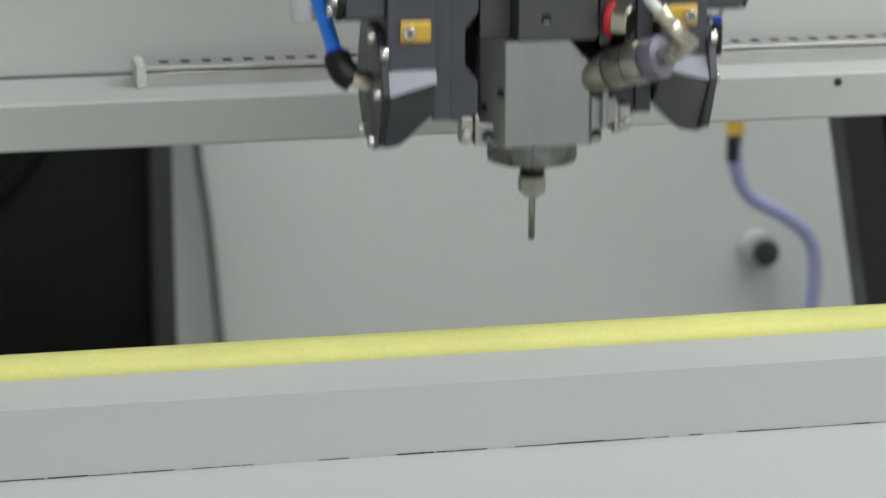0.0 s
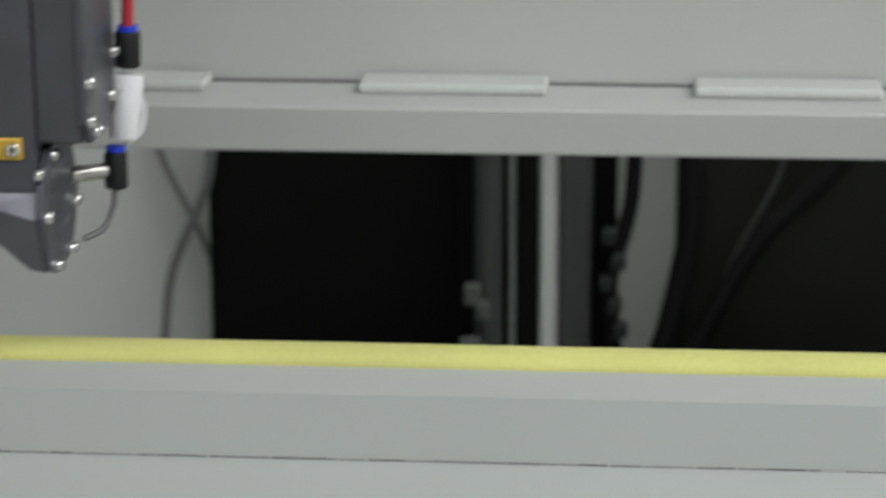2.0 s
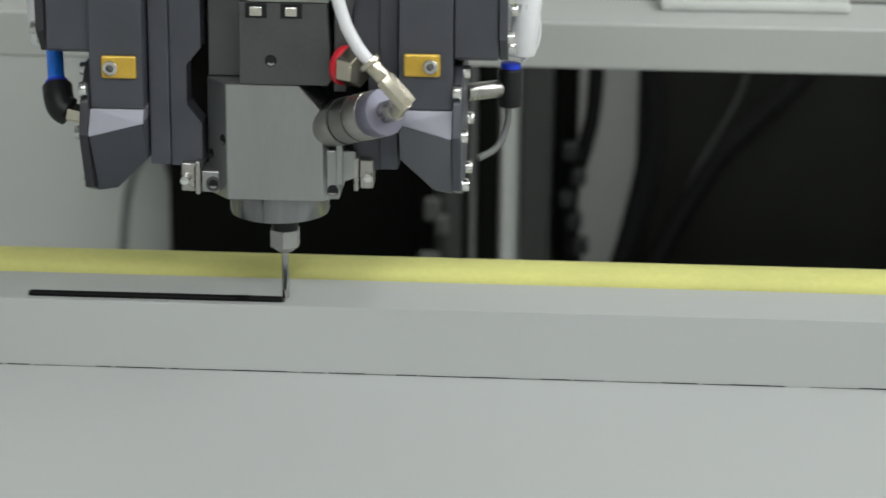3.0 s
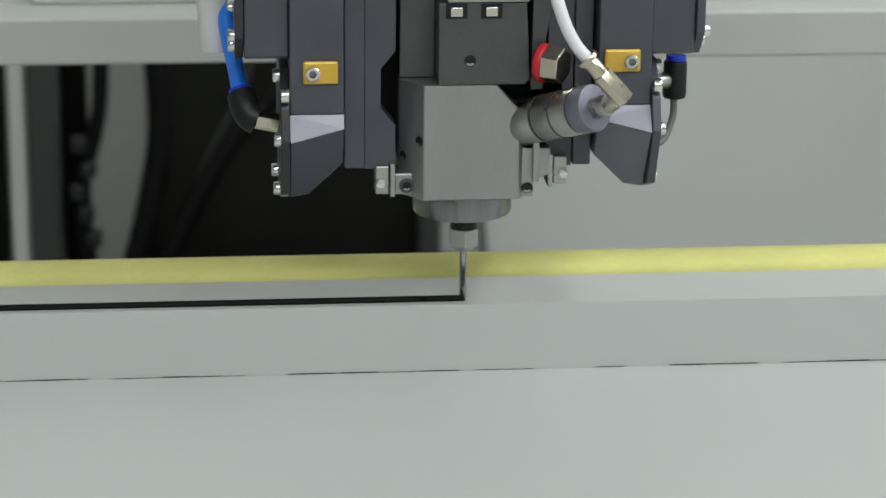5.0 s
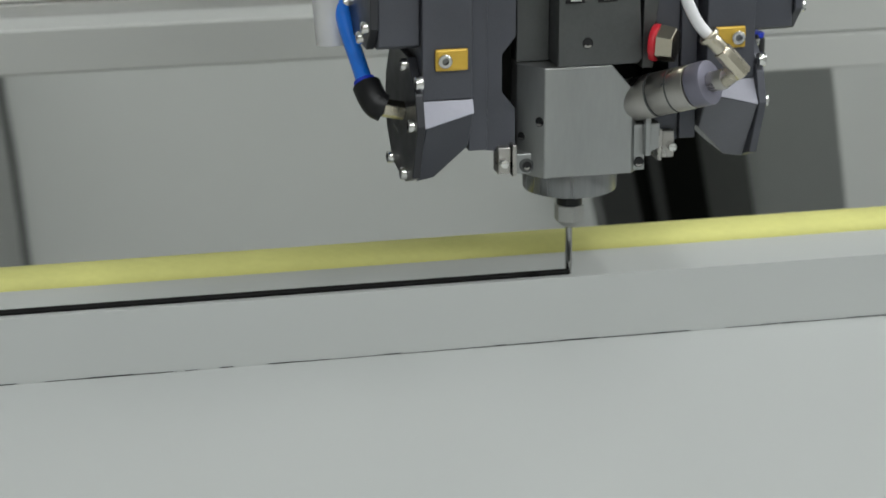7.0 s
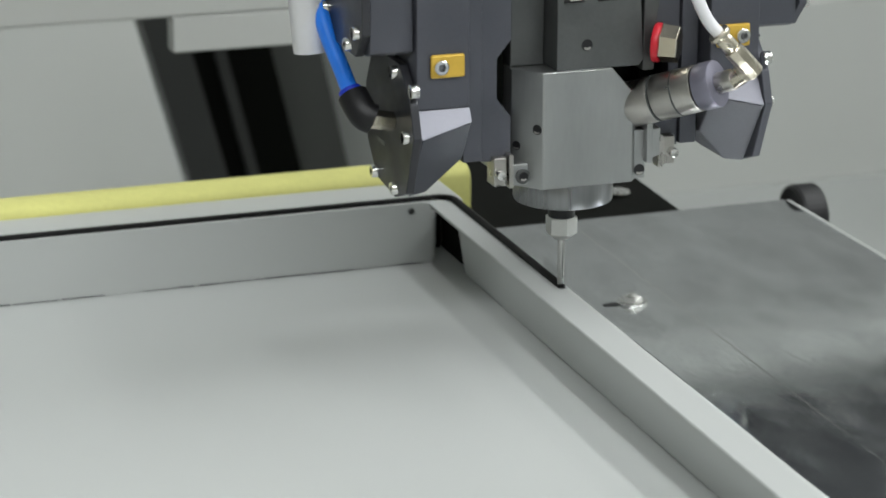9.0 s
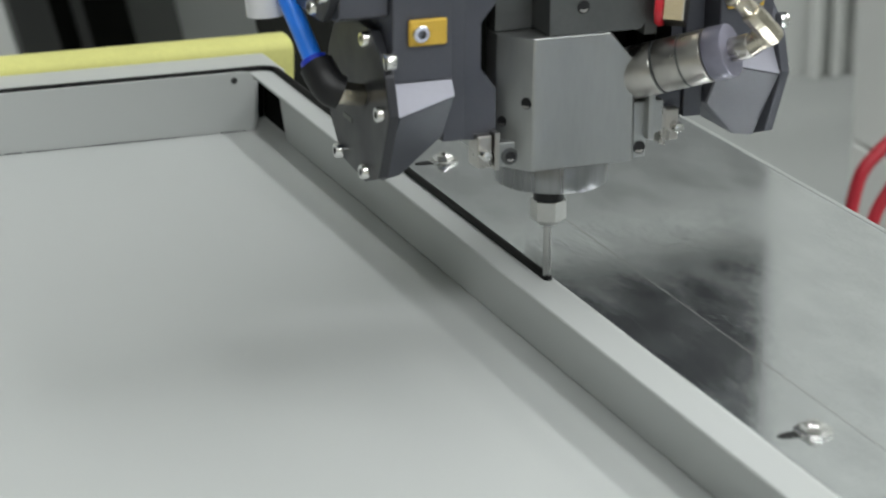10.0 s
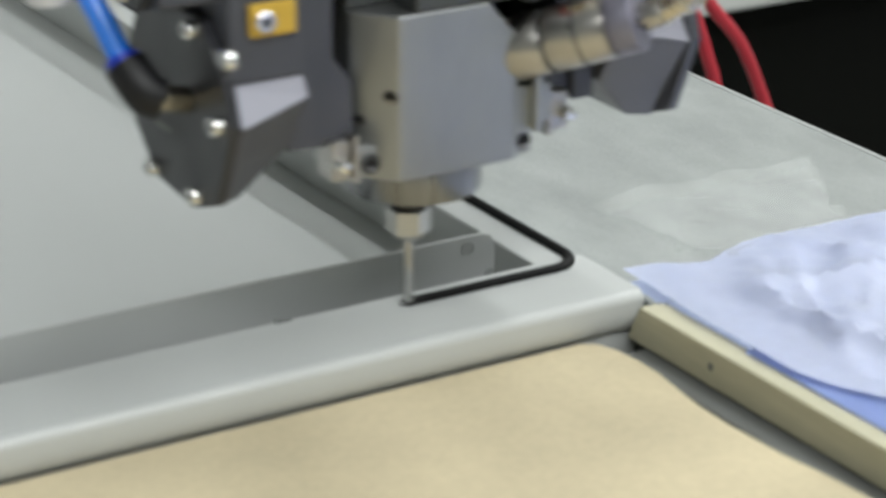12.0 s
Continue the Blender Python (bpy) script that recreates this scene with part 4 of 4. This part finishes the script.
    part("elbow_collar", cyl((-0.1245, -0.0112, 0.1232), (-0.1255, -0.0085, 0.1268), 0.0064, n=24, bev=0.0006), BLUERING, head, "dark blue release ring", smooth=True)
    part("blue_tube", tube([(-0.1252, -0.0095, 0.1255), (-0.1275, 0.0, 0.137), (-0.1315, 0.014, 0.155), (-0.1335, 0.028, 0.176), (-0.133, 0.04, 0.21), (-0.130, 0.05, 0.30)], 0.0047, n=20), BLUE, head, "bright blue air tube", smooth=True)
    # black fittings and filter cup on the other side
    part("side_stem", cyl((0.1005, 0.020, 0.1185), (0.1195, 0.031, 0.1185), 0.0050, n=20, bev=0.0005), STAINLESS, head, "short steel connector", smooth=True)
    fit = part("black_fitting", cyl((0.1246, 0.033, 0.1075), (0.1246, 0.033, 0.1300), 0.0068, n=24, bev=0.0018), BLACKP, head, "black air fitting", smooth=True)
    part("fitting_ring", cyl((0.1248, 0.033, 0.1298), (0.1250, 0.033, 0.1330), 0.0058, n=20, bev=0.0006), BLUERING, fit, "blue release ring", smooth=True)
    cup = part("filter_cup", cyl((0.1300, 0.034, 0.1370), (0.1325, 0.036, 0.1750), 0.0085, 0.0098, n=28, bev=0.0018), WHITETUBE, head, "milky clear filter cup", smooth=True)
    part("writing", box(0.1295, 0.1335, 0.0262, 0.0266, 0.150, 0.168, 0.0), GREYPOST, cup, "grey bars of small print")
    up = part("upper_fitting", cyl((0.1330, 0.036, 0.1785), (0.1335, 0.036, 0.2000), 0.0075, n=24, bev=0.002), BLACKP, head, "black air fitting", smooth=True)
    part("upper_ring", cyl((0.1335, 0.036, 0.2000), (0.1336, 0.036, 0.2030), 0.0060, n=20), BLUERING, up, "blue release ring", smooth=True)
    part("red_tube", tube([(0.1336, 0.036, 0.202), (0.134, 0.037, 0.23), (0.131, 0.042, 0.30)], 0.0035, n=14), REDHOSE, head, "red air tube", smooth=True)
    part("upper_stem", cyl((0.122, 0.030, 0.1885), (0.131, 0.035, 0.1885), 0.0042, n=18), STAINLESS, head, "short steel connector", smooth=True)
    part("thin_tube", tube([(0.1240, 0.031, 0.1085), (0.1235, 0.029, 0.098), (0.1180, 0.024, 0.086), (0.1080, 0.016, 0.0815)], 0.0020, n=10), CABLE, head, "thin grey tube", smooth=True)
    part("wire_loop", tube([(0.1335, 0.040, 0.172), (0.1400, 0.043, 0.155), (0.1385, 0.042, 0.140), (0.1310, 0.038, 0.133)], 0.0013, n=8), WHITETUBE, head, "thin clear tube", smooth=True)
    part("side_filter", cyl((-0.1375, 0.024, 0.1405), (-0.1400, 0.030, 0.205), 0.0092, 0.0108, n=28, bev=0.001), WHITETUBE, head, "milky clear filter cup", smooth=True)
    return head


head = dispensing_head()

# ---- the sealant bead, laid in short lengths as the nozzle passes ----
V, T1, T2, T3, DEPTH, R = 0.2475, 8.193, 8.203, 11.655, 0.8565, 0.014
TAU = R / V


def nozzle_at(t):
    """Plan position of the nozzle tip while it lays the bead."""
    if t < T1 - TAU:
        return Vector((-(T1 - t) * V, 0, Z0))
    if t < T2 + TAU:
        a = (t - T1 + TAU) / (T2 - T1 + 2 * TAU) * math.pi / 2
        return Vector((-R + R * math.sin(a), -R + R * math.cos(a), Z0))
    if t < T3 - TAU:
        return Vector((0, -(t - T2) * V, Z0))
    if t < T3 + TAU:
        a = (t - T3 + TAU) / (2 * TAU) * math.pi / 2
        y0 = -DEPTH + R
        return Vector((-R + R * math.cos(a), y0 - R * math.sin(a), Z0))
    return Vector((-(t - T3) * V, -DEPTH, Z0))


def head_rows():
    rows = [(0.0, Vector((-0.548, 0.186, Z0 + 0.0227))), (0.1, Vector((-0.548, 0.186, Z0 + 0.0575))), (0.2, Vector((-0.549, 0.186, Z0 + 0.105))),
            (0.3, Vector((-0.552, 0.186, Z0 + 0.155))), (0.4, Vector((-0.57, 0.18, Z0 + 0.205))), (0.6, Vector((-0.70, 0.15, Z0 + 0.30))),
            (1.0, Vector((-1.35, 0.05, Z0 + 0.30))), (1.4, Vector((-1.66, 0.0, Z0 + 0.25))), (1.6, Vector((-1.64, 0, Z0 + 0.12))), (1.7, Vector((-1.60, 0, Z0 + 0.035))), (1.8, Vector((-1.560, 0, Z0 + 0.006)))]
    ts = [2.0, 2.2, 2.42] + [2.75 + 0.5 * i for i in range(11)]
    ts += [T1 - TAU, T1 - TAU / 2, (T1 + T2) / 2, T2 + TAU / 2, T2 + TAU, 8.5] + [8.75 + 0.25 * i for i in range(12)]
    ts += [T3 - TAU, T3 - TAU / 2, T3, T3 + TAU / 2, T3 + TAU, 11.85, 12.0]
    return rows + [(t, nozzle_at(t)) for t in ts if t < T3 - TAU - 0.01 or t >= T3 - TAU]


def bead_piece(length):
    r = 0.0024
    return cyl((-length / 2, 0, 0), (length / 2, 0, 0), r, n=12, bm=cap(cap(bmesh.new(), -length / 2, r), length / 2, r))


def cap(bm, x, r):
    bmesh.ops.create_uvsphere(bm, u_segments=12, v_segments=8, radius=r, matrix=Matrix.Translation((x, 0, 0)))
    return bm


def bead_at(t):
    """The bead's line: along the back rim it lies a little before the nozzle's axis."""
    k = min(max((T2 + TAU - t) / (T2 - T1 + 2 * TAU), 0), 1)
    return nozzle_at(t) - Vector((0, 0.0042 * k, 0))


def motions():
    rows = head_rows()
    walk(head, [(t, Matrix.Translation(p)) for t, p in rows])
    bead = thing("sealant_bead", "black foam sealant bead freshly laid along the rim", "sealant bead")
    t = 2.42
    cuts = [t]
    while t < 12.0:
        near = min(abs(t - T1), abs(t - T2), abs(t - T3))
        t = min(12.0, t + (0.016 if near < TAU + 0.02 else 0.1 if near > TAU + 0.12 else 0.03))
        cuts.append(t)
    meshes = {}
    prev = None
    for a, b in zip(cuts, cuts[1:]):
        p, q = bead_at(a), bead_at(b)
        d = q - p
        length = round(d.length + 0.0004, 4)
        if length not in meshes:
            ob = part("bead_length", bead_piece(length), BEAD, bead, smooth=True)
            meshes[length] = ob.data
        else:
            ob = new("bead_length", meshes[length])
            ob.parent = bead
        ang = math.atan2(d.y, d.x)
        lift = Vector((0, 0, 0.0006))
        final = Matrix.Translation((p + q) / 2 + lift) @ Matrix.Rotation(ang, 4, "Z")
        start = Matrix.Translation(p - d / 2 + lift) @ Matrix.Rotation(ang, 4, "Z")
        if prev is not None and abs(prev[1] - length) < 0.001:
            start = prev[0]
        turn = Matrix.Rotation(ang, 4, "Z")
        keys = [(tt, Matrix.Translation(pp + Vector((0, 0, 0.10))) @ turn) for tt, pp in rows if tt < a - 0.05]
        keys.append((a - 0.034, Matrix.Translation(nozzle_at(a - 0.034) + Vector((0, 0, 0.10))) @ turn))
        keys += [(a, start), (b, final)]
        if b < 11.96:
            keys.append((12.0, final))
        walk(ob, keys)
        prev = (final, length)


motions()
